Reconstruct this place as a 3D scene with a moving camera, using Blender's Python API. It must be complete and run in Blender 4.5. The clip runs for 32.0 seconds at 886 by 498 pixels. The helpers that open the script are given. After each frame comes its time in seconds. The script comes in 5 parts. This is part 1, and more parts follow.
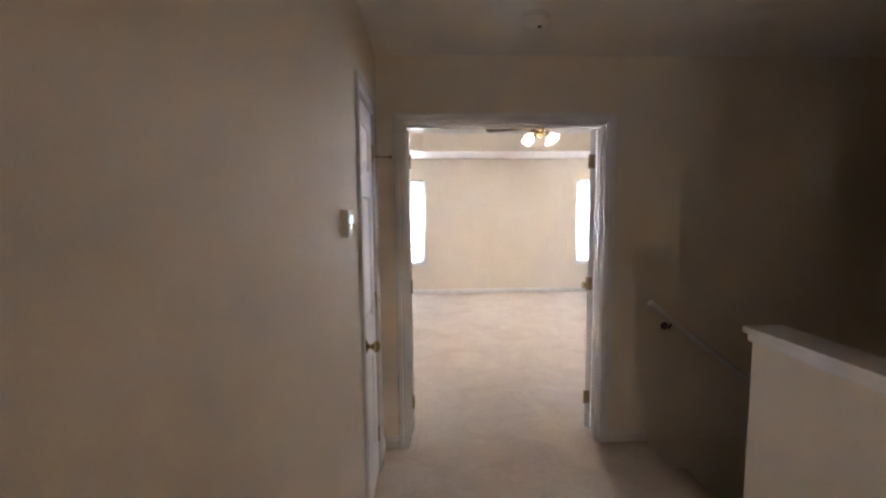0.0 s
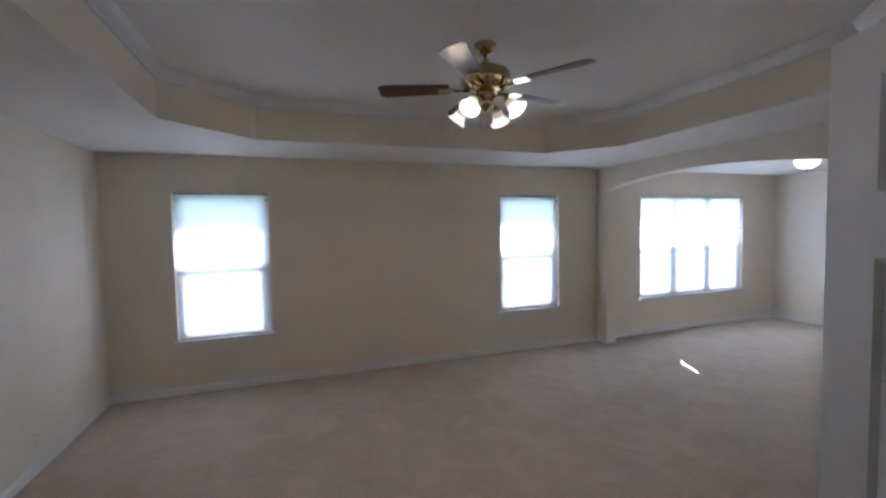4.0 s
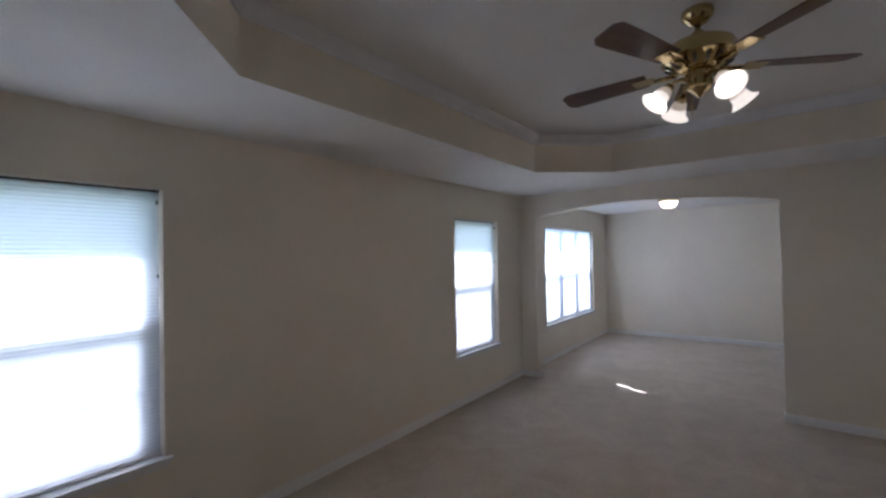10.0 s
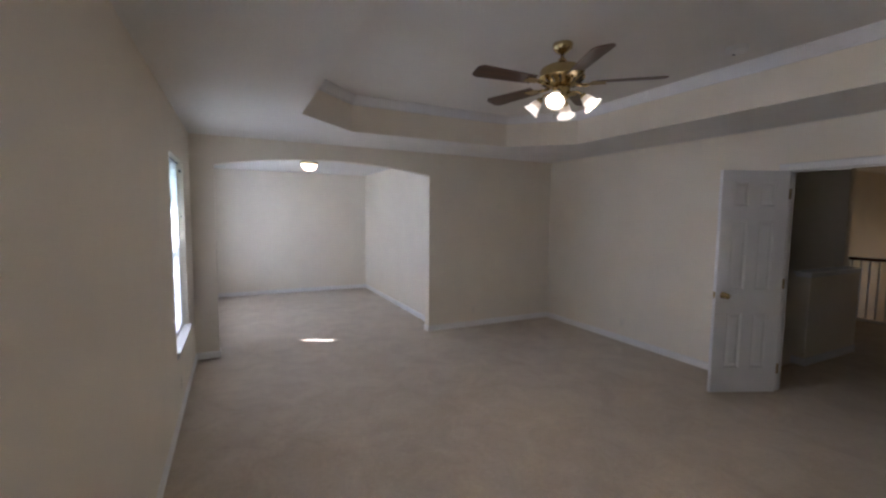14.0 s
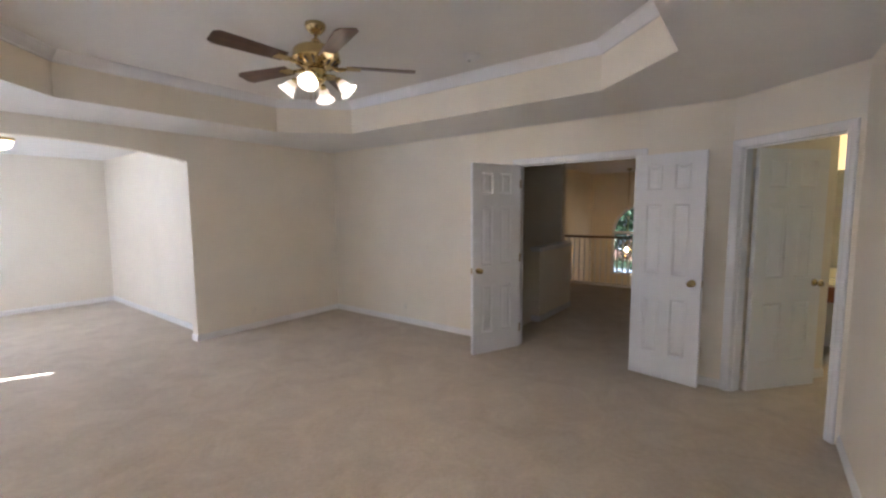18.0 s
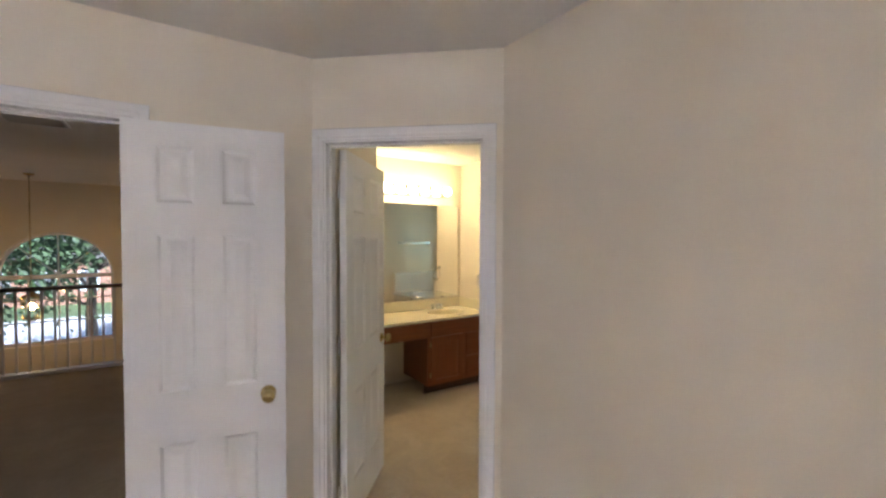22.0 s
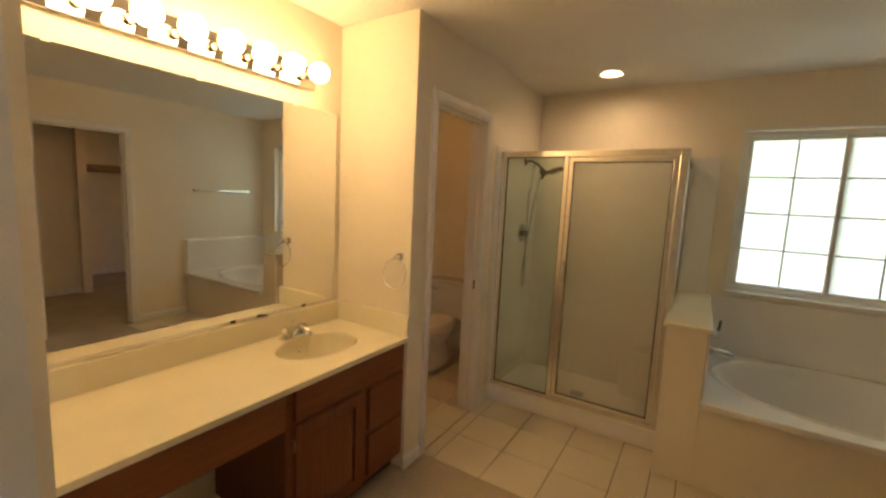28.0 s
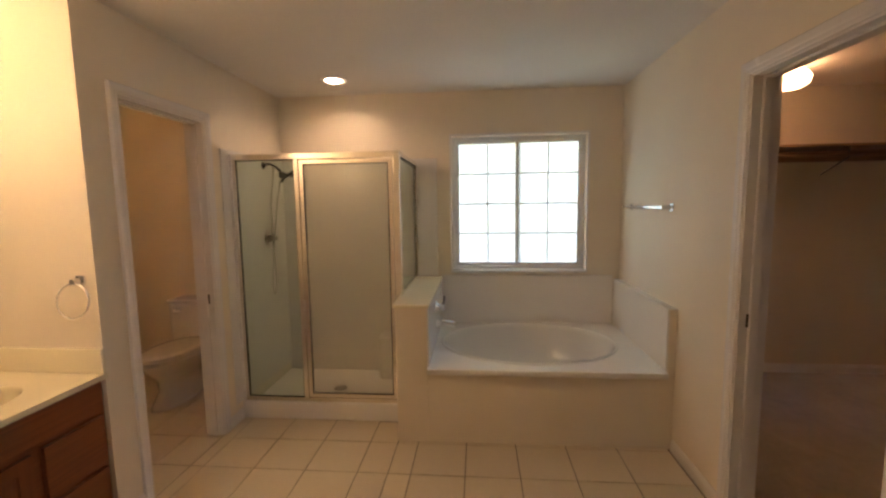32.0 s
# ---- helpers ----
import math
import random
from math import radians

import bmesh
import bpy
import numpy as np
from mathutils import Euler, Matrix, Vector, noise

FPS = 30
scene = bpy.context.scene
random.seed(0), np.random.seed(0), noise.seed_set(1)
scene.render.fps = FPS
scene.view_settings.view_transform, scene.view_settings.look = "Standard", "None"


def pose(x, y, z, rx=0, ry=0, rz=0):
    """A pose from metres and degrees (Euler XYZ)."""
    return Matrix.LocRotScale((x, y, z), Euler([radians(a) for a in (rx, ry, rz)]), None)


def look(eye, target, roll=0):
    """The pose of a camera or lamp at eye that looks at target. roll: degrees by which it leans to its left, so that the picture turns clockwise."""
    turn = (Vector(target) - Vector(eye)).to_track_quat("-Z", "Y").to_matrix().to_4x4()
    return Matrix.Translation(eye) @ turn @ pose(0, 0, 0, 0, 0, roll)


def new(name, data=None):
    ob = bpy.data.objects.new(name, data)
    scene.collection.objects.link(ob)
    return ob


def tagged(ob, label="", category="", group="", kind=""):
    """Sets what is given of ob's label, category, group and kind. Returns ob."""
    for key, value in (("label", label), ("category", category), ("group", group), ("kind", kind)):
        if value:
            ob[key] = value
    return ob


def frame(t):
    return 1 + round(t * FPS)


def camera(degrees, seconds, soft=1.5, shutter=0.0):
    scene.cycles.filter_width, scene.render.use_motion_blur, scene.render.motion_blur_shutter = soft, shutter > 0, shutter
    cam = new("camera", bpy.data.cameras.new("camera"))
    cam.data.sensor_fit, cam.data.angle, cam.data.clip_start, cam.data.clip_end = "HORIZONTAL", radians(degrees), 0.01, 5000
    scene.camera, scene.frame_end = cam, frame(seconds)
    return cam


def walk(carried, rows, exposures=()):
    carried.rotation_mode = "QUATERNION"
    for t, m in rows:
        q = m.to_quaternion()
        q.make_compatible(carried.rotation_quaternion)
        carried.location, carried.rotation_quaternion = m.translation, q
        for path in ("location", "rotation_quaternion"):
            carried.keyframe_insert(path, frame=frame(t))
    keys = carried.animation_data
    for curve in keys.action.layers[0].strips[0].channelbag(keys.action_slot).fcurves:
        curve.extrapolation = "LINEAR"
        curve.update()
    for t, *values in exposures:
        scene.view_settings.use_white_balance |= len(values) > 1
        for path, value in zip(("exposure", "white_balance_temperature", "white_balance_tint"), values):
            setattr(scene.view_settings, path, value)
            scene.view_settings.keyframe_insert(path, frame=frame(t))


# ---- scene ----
cam = camera(93.4, 32.0, soft=2.5)
PATH = [
    (0, (0.946, -7.525, 1.506), (1.023, -5.535, 1.323), -0.5),
    (0.5, (1.019, -7.237, 1.49), (1.241, -5.255, 1.336), -0.9),
    (1, (1.115, -6.892, 1.495), (1.4, -4.922, 1.304), -2.2),
    (1.5, (1.170, -6.515, 1.523), (1.47, -4.552, 1.320), -0.8),
    (2, (1.177, -6.14, 1.57), (1.528, -4.173, 1.487), -1.0),
    (2.5, (1.225, -5.740, 1.560), (1.625, -3.780, 1.495), -1.3),
    (3, (1.220, -5.275, 1.598), (1.634, -3.318, 1.538), 0.2),
    (3.5, (1.195, -5.040, 1.628), (1.776, -3.127, 1.540), -0.9),
    (5.5, (1.152, -4.247, 1.688), (1.951, -2.417, 1.584), -0.7),
    (6, (1.047, -4.206, 1.65), (1.976, -2.438, 1.551), -1.2),
    (6.5, (0.972, -4.189, 1.647), (1.917, -2.43, 1.542), -0.3),
    (7, (0.924, -4.192, 1.652), (1.904, -2.453, 1.533), 0.3),
    (7.5, (0.901, -4.205, 1.645), (1.885, -2.468, 1.521), 0.3),
    (8, (0.819, -4.095, 1.653), (1.909, -2.423, 1.523), 0.0),
    (8.5, (0.637, -3.814, 1.677), (1.81, -2.196, 1.601), -1.0),
    (9, (0.394, -3.477, 1.675), (1.691, -1.954, 1.643), -0.5),
    (9.5, (0.173, -3.067, 1.675), (1.637, -1.704, 1.659), -1.4),
    (10, (0.047, -2.690, 1.645), (1.619, -1.455, 1.674), -1.1),
    (10.5, (-0.060, -2.222, 1.655), (1.656, -1.198, 1.583), -2.3),
    (11, (-0.103, -1.720, 1.668), (1.710, -0.876, 1.569), -1.2),
    (11.5, (-0.108, -1.320, 1.670), (1.776, -0.657, 1.579), -2.3),
    (12, (-0.021, -0.980, 1.634), (1.938, -0.579, 1.594), -3.2),
    (12.5, (0.095, -0.662, 1.650), (2.095, -0.612, 1.641), -3.6),
    (13, (0.105, -0.480, 1.590), (2.077, -0.814, 1.523), -2.8),
    (13.5, (0.075, -0.456, 1.568), (1.964, -1.094, 1.416), 0.8),
    (14, (0.044, -0.418, 1.595), (1.829, -1.306, 1.434), 0.6),
    (14.5, (0.01, -0.457, 1.54), (1.739, -1.45, 1.384), 0.7),
    (16.5, (-0.024, -0.518, 1.522), (1.471, -1.835, 1.347), 0.4),
    (17, (-0.032, -0.534, 1.516), (1.38, -1.941, 1.345), 0.5),
    (17.5, (-0.054, -0.576, 1.521), (1.256, -2.076, 1.341), 0.1),
    (18, (-0.071, -0.651, 1.543), (1.128, -2.241, 1.356), -0.4),
    (18.5, (-0.072, -0.781, 1.535), (1.02, -2.447, 1.358), -0.4),
    (19, (-0.058, -0.985, 1.551), (0.853, -2.759, 1.401), 0.4),
    (19.5, (0.077, -1.208, 1.521), (0.654, -3.119, 1.388), -1.4),
    (20, (0.273, -1.458, 1.529), (0.358, -3.449, 1.356), -1.4),
    (20.5, (0.467, -1.782, 1.55), (0.189, -3.759, 1.433), -1.0),
    (21, (0.565, -2.126, 1.556), (-0.078, -4.02, 1.534), -0.8),
    (21.5, (0.684, -2.455, 1.564), (-0.248, -4.223, 1.493), -0.6),
    (22, (0.702, -2.813, 1.569), (-0.4, -4.482, 1.516), 0.2),
    (22.5, (0.696, -3.164, 1.533), (-0.664, -4.627, 1.439), -0.2),
    (23, (0.594, -3.502, 1.515), (-0.854, -4.876, 1.39), 1.1),
    (23.5, (0.442, -3.771, 1.501), (-1.033, -5.113, 1.344), 3.1),
    (24, (0.288, -4.043, 1.48), (-1.437, -5.049, 1.37), 0.2),
    (24.3, (0.156, -4.187, 1.475), (-1.593, -5.15, 1.35), -0.1),
    (24.5, (0.084, -4.277, 1.467), (-1.68, -5.214, 1.356), 0.1),
    (26.5, (-0.422, -4.89, 1.498), (-2.193, -5.794, 1.289), 2.1),
    (27, (-0.438, -4.982, 1.503), (-2.164, -5.971, 1.294), 2.2),
    (27.5, (-0.434, -5.025, 1.505), (-2.115, -6.085, 1.279), 2.9),
    (28, (-0.441, -5.029, 1.51), (-2.131, -6.07, 1.266), 2.7),
    (28.5, (-0.449, -5.002, 1.509), (-2.182, -5.973, 1.276), 2.2),
    (29, (-0.459, -4.973, 1.507), (-2.237, -5.858, 1.273), 2.0),
    (29.5, (-0.465, -4.931, 1.507), (-2.284, -5.731, 1.28), 1.6),
    (30, (-0.471, -4.883, 1.51), (-2.339, -5.563, 1.289), 1.0),
    (30.5, (-0.478, -4.826, 1.504), (-2.39, -5.37, 1.286), 0.6),
    (31, (-0.479, -4.763, 1.51), (-2.423, -5.177, 1.292), 0.3),
    (31.5, (-0.49, -4.694, 1.503), (-2.454, -5.012, 1.291), -0.3),
    (32, (-0.508, -4.623, 1.497), (-2.49, -4.789, 1.288), -0.8),
]
EXPOSURES = [
    (0.0, 6.5, 5600, 20), (1.0, 6.3, 5700, 21), (1.5, 6.2, 5700, 21), (2.0, 5.95, 5500, 20), (3.0, 5.12, 5200, 18), (3.5, 4.6, 5250, 17), (6.0, 3.8, 5100, 18),
    (9.0, 3.75, 5250, 17), (11.0, 3.75, 5300, 17), (13.0, 3.95, 5350, 16), (14.0, 4.25, 5550, 18), (14.5, 4.4, 5600, 18), (17.0, 4.75, 5700, 17),
    (19.0, 5.35, 5800, 19), (20.0, 5.3, 5800, 20), (21.0, 5.5, 5800, 19), (22.0, 5.45, 5900, 19), (24.0, 5.25, 6700, 20), (26.5, 5.1, 7900, 28),
    (29.0, 5.15, 7600, 32), (31.0, 5.2, 7200, 39), (32.0, 5.2, 6900, 42),
]
walk(cam, [(t, look(eye, target, roll)) for t, eye, target, roll in PATH], EXPOSURES)

# ---- world and sun ----
SUN_AZ = Vector((0.42, 0.907, 0)).normalized()
SUN_EL = radians(43.6)
world = bpy.data.worlds.new("world")
scene.world = world
world.use_nodes = True
wn = world.node_tree.nodes
sky = wn.new("ShaderNodeTexSky")
sky.sky_type = "NISHITA"
sky.sun_disc = False
sky.sun_elevation = SUN_EL
sky.sun_rotation = math.atan2(SUN_AZ.x, SUN_AZ.y)
wn["Background"].inputs["Strength"].default_value = 0.055
world.node_tree.links.new(sky.outputs["Color"], wn["Background"].inputs["Color"])
sun = new("sun", bpy.data.lights.new("sun", "SUN"))
sun.data.energy = 5.0
sun.data.angle = radians(0.5)
sun.data.color = (1.0, 0.955, 0.89)
sun.matrix_world = look((SUN_AZ * math.cos(SUN_EL) + Vector((0, 0, math.sin(SUN_EL)))) * 30, (0, 0, 0))


def window_light(name, m, w, h, watts, color):
    """Stands in for the sky's light in a window's opening."""
    lamp = new(name, bpy.data.lights.new(name, "AREA"))
    lamp.data.shape, lamp.data.size, lamp.data.size_y = "RECTANGLE", w, h
    lamp.data.energy, lamp.data.color = watts, color
    lamp.matrix_world = m


SKY = (0.73, 0.84, 1.0)
for x, w, watts in ((0.477, 0.86, 0.5), (4.124, 0.86, 0.5), (7.052, 2.1, 7.5)):
    window_light("sky_light", pose(x, 0.168, 1.29, -90, 0, 0), w, 1.48, watts, SKY)
window_light("sky_light", pose(-4.186, -4.285, 1.50, -90, 0, 90), 1.08, 1.10, 0.32, (0.84, 0.95, 0.94))

# ---- materials ----
def material(name, color, rough=0.6, metal=0.0, vary=0.06, scale=6.0, bump=0.0, bump_scale=200.0, emit=0.0, emit_color=None, spec=0.5, fine=0.04, coat=0.0):
    """A paint, plastic, metal or cloth with broad stains, fine grain and a fine relief."""
    m = bpy.data.materials.new(name)
    m.use_nodes = True
    nt = m.node_tree
    n, l = nt.nodes, nt.links
    p = n["Principled BSDF"]
    p.inputs["Roughness"].default_value = rough
    p.inputs["Metallic"].default_value = metal
    p.inputs["Specular IOR Level"].default_value = spec
    p.inputs["Coat Weight"].default_value = coat
    co = n.new("ShaderNodeTexCoord")
    big = n.new("ShaderNodeTexNoise")
    big.inputs["Scale"].default_value = scale
    big.inputs["Detail"].default_value = 5
    small = n.new("ShaderNodeTexNoise")
    small.inputs["Scale"].default_value = bump_scale
    small.inputs["Detail"].default_value = 3
    l.new(co.outputs["Object"], big.inputs["Vector"])
    l.new(co.outputs["Object"], small.inputs["Vector"])
    ramp = n.new("ShaderNodeValToRGB")
    ramp.color_ramp.elements[0].position = 0.3
    ramp.color_ramp.elements[1].position = 0.7
    ramp.color_ramp.elements[0].color = (*[c * (1 - vary) for c in color], 1)
    ramp.color_ramp.elements[1].color = (*[min(1, c * (1 + vary)) for c in color], 1)
    l.new(big.outputs["Fac"], ramp.inputs["Fac"])
    mix = n.new("ShaderNodeMix")
    mix.data_type = "RGBA"
    mix.blend_type = "MULTIPLY"
    mix.inputs["Factor"].default_value = 1.0
    grain = n.new("ShaderNodeMapRange")
    grain.inputs["To Min"].default_value = 1 - fine * 2
    grain.inputs["To Max"].default_value = 1 + fine * 2
    l.new(small.outputs["Fac"], grain.inputs["Value"])
    l.new(ramp.outputs["Color"], mix.inputs["A"])
    l.new(grain.outputs["Result"], mix.inputs["B"])
    l.new(mix.outputs["Result"], p.inputs["Base Color"])
    r2 = n.new("ShaderNodeMapRange")
    r2.inputs["To Min"].default_value = rough - min(0.06, rough * 0.4)
    r2.inputs["To Max"].default_value = min(1, rough + min(0.06, rough * 0.4))
    l.new(big.outputs["Fac"], r2.inputs["Value"])
    l.new(r2.outputs["Result"], p.inputs["Roughness"])
    if bump:
        b = n.new("ShaderNodeBump")
        b.inputs["Strength"].default_value = bump
        b.inputs["Distance"].default_value = 0.002
        l.new(small.outputs["Fac"], b.inputs["Height"])
        l.new(b.outputs["Normal"], p.inputs["Normal"])
    if emit:
        p.inputs["Emission Color"].default_value = (*(emit_color or color), 1)
        p.inputs["Emission Strength"].default_value = emit
    return m


def wood(name, dark, light, rough=0.4, axis=2, across=28.0):
    m = material(name, light, rough, bump=0.1, bump_scale=150)
    nt = m.node_tree
    n, l = nt.nodes, nt.links
    co = n.new("ShaderNodeTexCoord")
    mp = n.new("ShaderNodeMapping")
    s = [across, across, across]
    s[axis] = 1.6
    mp.inputs["Scale"].default_value = s
    no = n.new("ShaderNodeTexNoise")
    no.inputs["Scale"].default_value = 1.5
    no.inputs["Detail"].default_value = 6
    no.inputs["Distortion"].default_value = 0.6
    ramp = n.new("ShaderNodeValToRGB")
    ramp.color_ramp.elements[0].position = 0.3
    ramp.color_ramp.elements[1].position = 0.68
    ramp.color_ramp.elements[0].color = (*dark, 1)
    ramp.color_ramp.elements[1].color = (*light, 1)
    l.new(co.outputs["Object"], mp.inputs["Vector"])
    l.new(mp.outputs["Vector"], no.inputs["Vector"])
    l.new(no.outputs["Fac"], ramp.inputs["Fac"])
    l.new(ramp.outputs["Color"], n["Principled BSDF"].inputs["Base Color"])
    return m


def carpet_material():
    """Cut pile: tufts a few millimetres wide, and broad patches where the pile lies over."""
    m = bpy.data.materials.new("carpet_pile")
    m.use_nodes = True
    n, l = m.node_tree.nodes, m.node_tree.links
    p = n["Principled BSDF"]
    p.inputs["Roughness"].default_value = 0.95
    p.inputs["Specular IOR Level"].default_value = 0.1
    p.inputs["Sheen Weight"].default_value = 0.25
    co = n.new("ShaderNodeTexCoord")
    tuft = n.new("ShaderNodeTexVoronoi")
    tuft.inputs["Scale"].default_value = 190
    patch = n.new("ShaderNodeTexNoise")
    patch.inputs["Scale"].default_value = 3.0
    patch.inputs["Detail"].default_value = 4
    patch.inputs["Roughness"].default_value = 0.65
    patch.inputs["Distortion"].default_value = 0.8
    clump = n.new("ShaderNodeTexNoise")
    clump.inputs["Scale"].default_value = 32
    clump.inputs["Detail"].default_value = 5
    for t in (tuft, patch, clump):
        l.new(co.outputs["Object"], t.inputs["Vector"])
    r1 = n.new("ShaderNodeValToRGB")
    r1.color_ramp.elements[0].position = 0.32
    r1.color_ramp.elements[1].position = 0.7
    r1.color_ramp.elements[0].color = (0.45, 0.372, 0.285, 1)
    r1.color_ramp.elements[1].color = (0.56, 0.475, 0.375, 1)
    l.new(patch.outputs["Fac"], r1.inputs["Fac"])
    g = n.new("ShaderNodeMapRange")
    g.inputs["From Min"].default_value = 0.25
    g.inputs["From Max"].default_value = 0.75
    g.inputs["To Min"].default_value = 0.92
    g.inputs["To Max"].default_value = 1.06
    l.new(clump.outputs["Fac"], g.inputs["Value"])
    mx = n.new("ShaderNodeMix")
    mx.data_type, mx.blend_type = "RGBA", "MULTIPLY"
    mx.inputs["Factor"].default_value = 1
    l.new(r1.outputs["Color"], mx.inputs["A"])
    l.new(g.outputs["Result"], mx.inputs["B"])
    l.new(mx.outputs["Result"], p.inputs["Base Color"])
    add = n.new("ShaderNodeMath")
    add.operation = "ADD"
    l.new(tuft.outputs["Distance"], add.inputs[0])
    l.new(clump.outputs["Fac"], add.inputs[1])
    b = n.new("ShaderNodeBump")
    b.inputs["Strength"].default_value = 0.4
    b.inputs["Distance"].default_value = 0.006
    l.new(add.outputs["Value"], b.inputs["Height"])
    l.new(b.outputs["Normal"], p.inputs["Normal"])
    return m


def translucent(name, color, passing=0.75, rough=0.6, bump_scale=0):
    """Cloth or frosted glass: scatters what falls on it to both sides."""
    m = bpy.data.materials.new(name)
    m.use_nodes = True
    n, l = m.node_tree.nodes, m.node_tree.links
    p = n["Principled BSDF"]
    p.inputs["Roughness"].default_value = rough
    co = n.new("ShaderNodeTexCoord")
    no = n.new("ShaderNodeTexNoise")
    no.inputs["Scale"].default_value = 9
    no.inputs["Detail"].default_value = 6
    l.new(co.outputs["Object"], no.inputs["Vector"])
    r = n.new("ShaderNodeValToRGB")
    r.color_ramp.elements[0].color = (*[c * 0.95 for c in color], 1)
    r.color_ramp.elements[1].color = (*color, 1)
    l.new(no.outputs["Fac"], r.inputs["Fac"])
    l.new(r.outputs["Color"], p.inputs["Base Color"])
    t = n.new("ShaderNodeBsdfTranslucent")
    l.new(r.outputs["Color"], t.inputs["Color"])
    mx = n.new("ShaderNodeMixShader")
    mx.inputs["Fac"].default_value = passing
    l.new(p.outputs["BSDF"], mx.inputs[1])
    l.new(t.outputs["BSDF"], mx.inputs[2])
    l.new(mx.outputs["Shader"], n["Material Output"].inputs["Surface"])
    if bump_scale:
        v = n.new("ShaderNodeTexVoronoi")
        v.inputs["Scale"].default_value = bump_scale
        l.new(co.outputs["Object"], v.inputs["Vector"])
        b = n.new("ShaderNodeBump")
        b.inputs["Strength"].default_value = 0.5
        b.inputs["Distance"].default_value = 0.003
        l.new(v.outputs["Distance"], b.inputs["Height"])
        l.new(b.outputs["Normal"], p.inputs["Normal"])
    return m


def pane_glass(name, tint, gloss_rough=0.03, haze=0.0, haze_color=(0.8, 0.82, 0.78)):
    """A thin sheet: lets light straight through, with a Fresnel gloss and a little haze."""
    m = bpy.data.materials.new(name)
    m.use_nodes = True
    n, l = m.node_tree.nodes, m.node_tree.links
    n.remove(n["Principled BSDF"])
    t = n.new("ShaderNodeBsdfTransparent")
    t.inputs["Color"].default_value = (*tint, 1)
    g = n.new("ShaderNodeBsdfGlossy")
    g.inputs["Roughness"].default_value = gloss_rough
    f = n.new("ShaderNodeLayerWeight")
    f.inputs["Blend"].default_value = 0.5
    steep = n.new("ShaderNodeMath")
    steep.operation = "POWER"
    steep.inputs[1].default_value = 5.0
    l.new(f.outputs["Facing"], steep.inputs[0])
    gloss = n.new("ShaderNodeMapRange")
    gloss.inputs["To Min"].default_value = 0.04
    gloss.inputs["To Max"].default_value = 0.9
    l.new(steep.outputs["Value"], gloss.inputs["Value"])
    mx = n.new("ShaderNodeMixShader")
    l.new(gloss.outputs["Result"], mx.inputs["Fac"])
    d1 = n.new("ShaderNodeBsdfTranslucent")
    d1.inputs["Color"].default_value = (*haze_color, 1)
    d2 = n.new("ShaderNodeBsdfDiffuse")
    d2.inputs["Color"].default_value = (*haze_color, 1)
    d = n.new("ShaderNodeMixShader")
    l.new(d1.outputs["BSDF"], d.inputs[1])
    l.new(d2.outputs["BSDF"], d.inputs[2])
    hz = n.new("ShaderNodeMixShader")
    hz.inputs["Fac"].default_value = haze
    l.new(t.outputs["BSDF"], hz.inputs[1])
    l.new(d.outputs["Shader"], hz.inputs[2])
    l.new(hz.outputs["Shader"], mx.inputs[1])
    l.new(g.outputs["BSDF"], mx.inputs[2])
    l.new(mx.outputs["Shader"], n["Material Output"].inputs["Surface"])
    return m


WALL = material("wall_paint", (0.785, 0.715, 0.60), 0.62, vary=0.025, scale=2.5, bump=0.22, bump_scale=260, spec=0.35, fine=0.02)
CEIL = material("ceiling_paint", (0.81, 0.785, 0.74), 0.85, vary=0.02, scale=2.0, bump=0.5, bump_scale=120, spec=0.2, fine=0.03)
TRIM = material("white_gloss_paint", (0.80, 0.79, 0.785), 0.25, vary=0.02, scale=7, bump=0.03, bump_scale=80, fine=0.01)
DOOR = material("door_paint", (0.79, 0.785, 0.785), 0.42, vary=0.025, scale=5, bump=0.12, bump_scale=150, fine=0.02)
CARPET = carpet_material()
BASEPAINT = material("baseboard_paint", (0.79, 0.77, 0.74), 0.42, vary=0.04, scale=4, bump=0.05, bump_scale=80, fine=0.02)
BRASS = material("polished_brass", (0.55, 0.43, 0.215), 0.12, 1.0, vary=0.08, scale=14, fine=0.02)
CHROME = material("chrome", (0.74, 0.74, 0.75), 0.06, 1.0, vary=0.04, scale=20, fine=0.01)
BRIGHT = material("bright_chrome_strip", (0.80, 0.77, 0.72), 0.035, 1.0, vary=0.03, scale=10, fine=0.0)
SATIN = material("satin_aluminium", (0.80, 0.76, 0.69), 0.24, 1.0, vary=0.015, scale=2, fine=0.01)
OLDBRASS = material("dull_brass", (0.33, 0.25, 0.14), 0.35, 1.0, vary=0.1, scale=30)
DARKCHROME = material("dark_chrome", (0.30, 0.28, 0.25), 0.2, 1.0, vary=0.08, scale=20)
DARKMETAL = material("dark_bronze", (0.10, 0.085, 0.075), 0.35, 0.9, vary=0.1, scale=20)
BLACKCHROME = material("black_chrome", (0.028, 0.026, 0.025), 0.22, 0.0, vary=0.1, scale=20)
PLASTIC = material("white_plastic", (0.80, 0.79, 0.76), 0.4, vary=0.02, scale=20)
PLATE = material("cream_plate", (0.75, 0.69, 0.58), 0.45, vary=0.02, scale=20)
RUBBER = material("black_rubber", (0.02, 0.02, 0.02), 0.6, vary=0.1, scale=20)
ALLOY = material("painted_alloy", (0.74, 0.74, 0.73), 0.4, 0.2, vary=0.03, scale=8)
GREYPLASTIC = material("grey_slot", (0.10, 0.10, 0.10), 0.6, vary=0.1, scale=20)
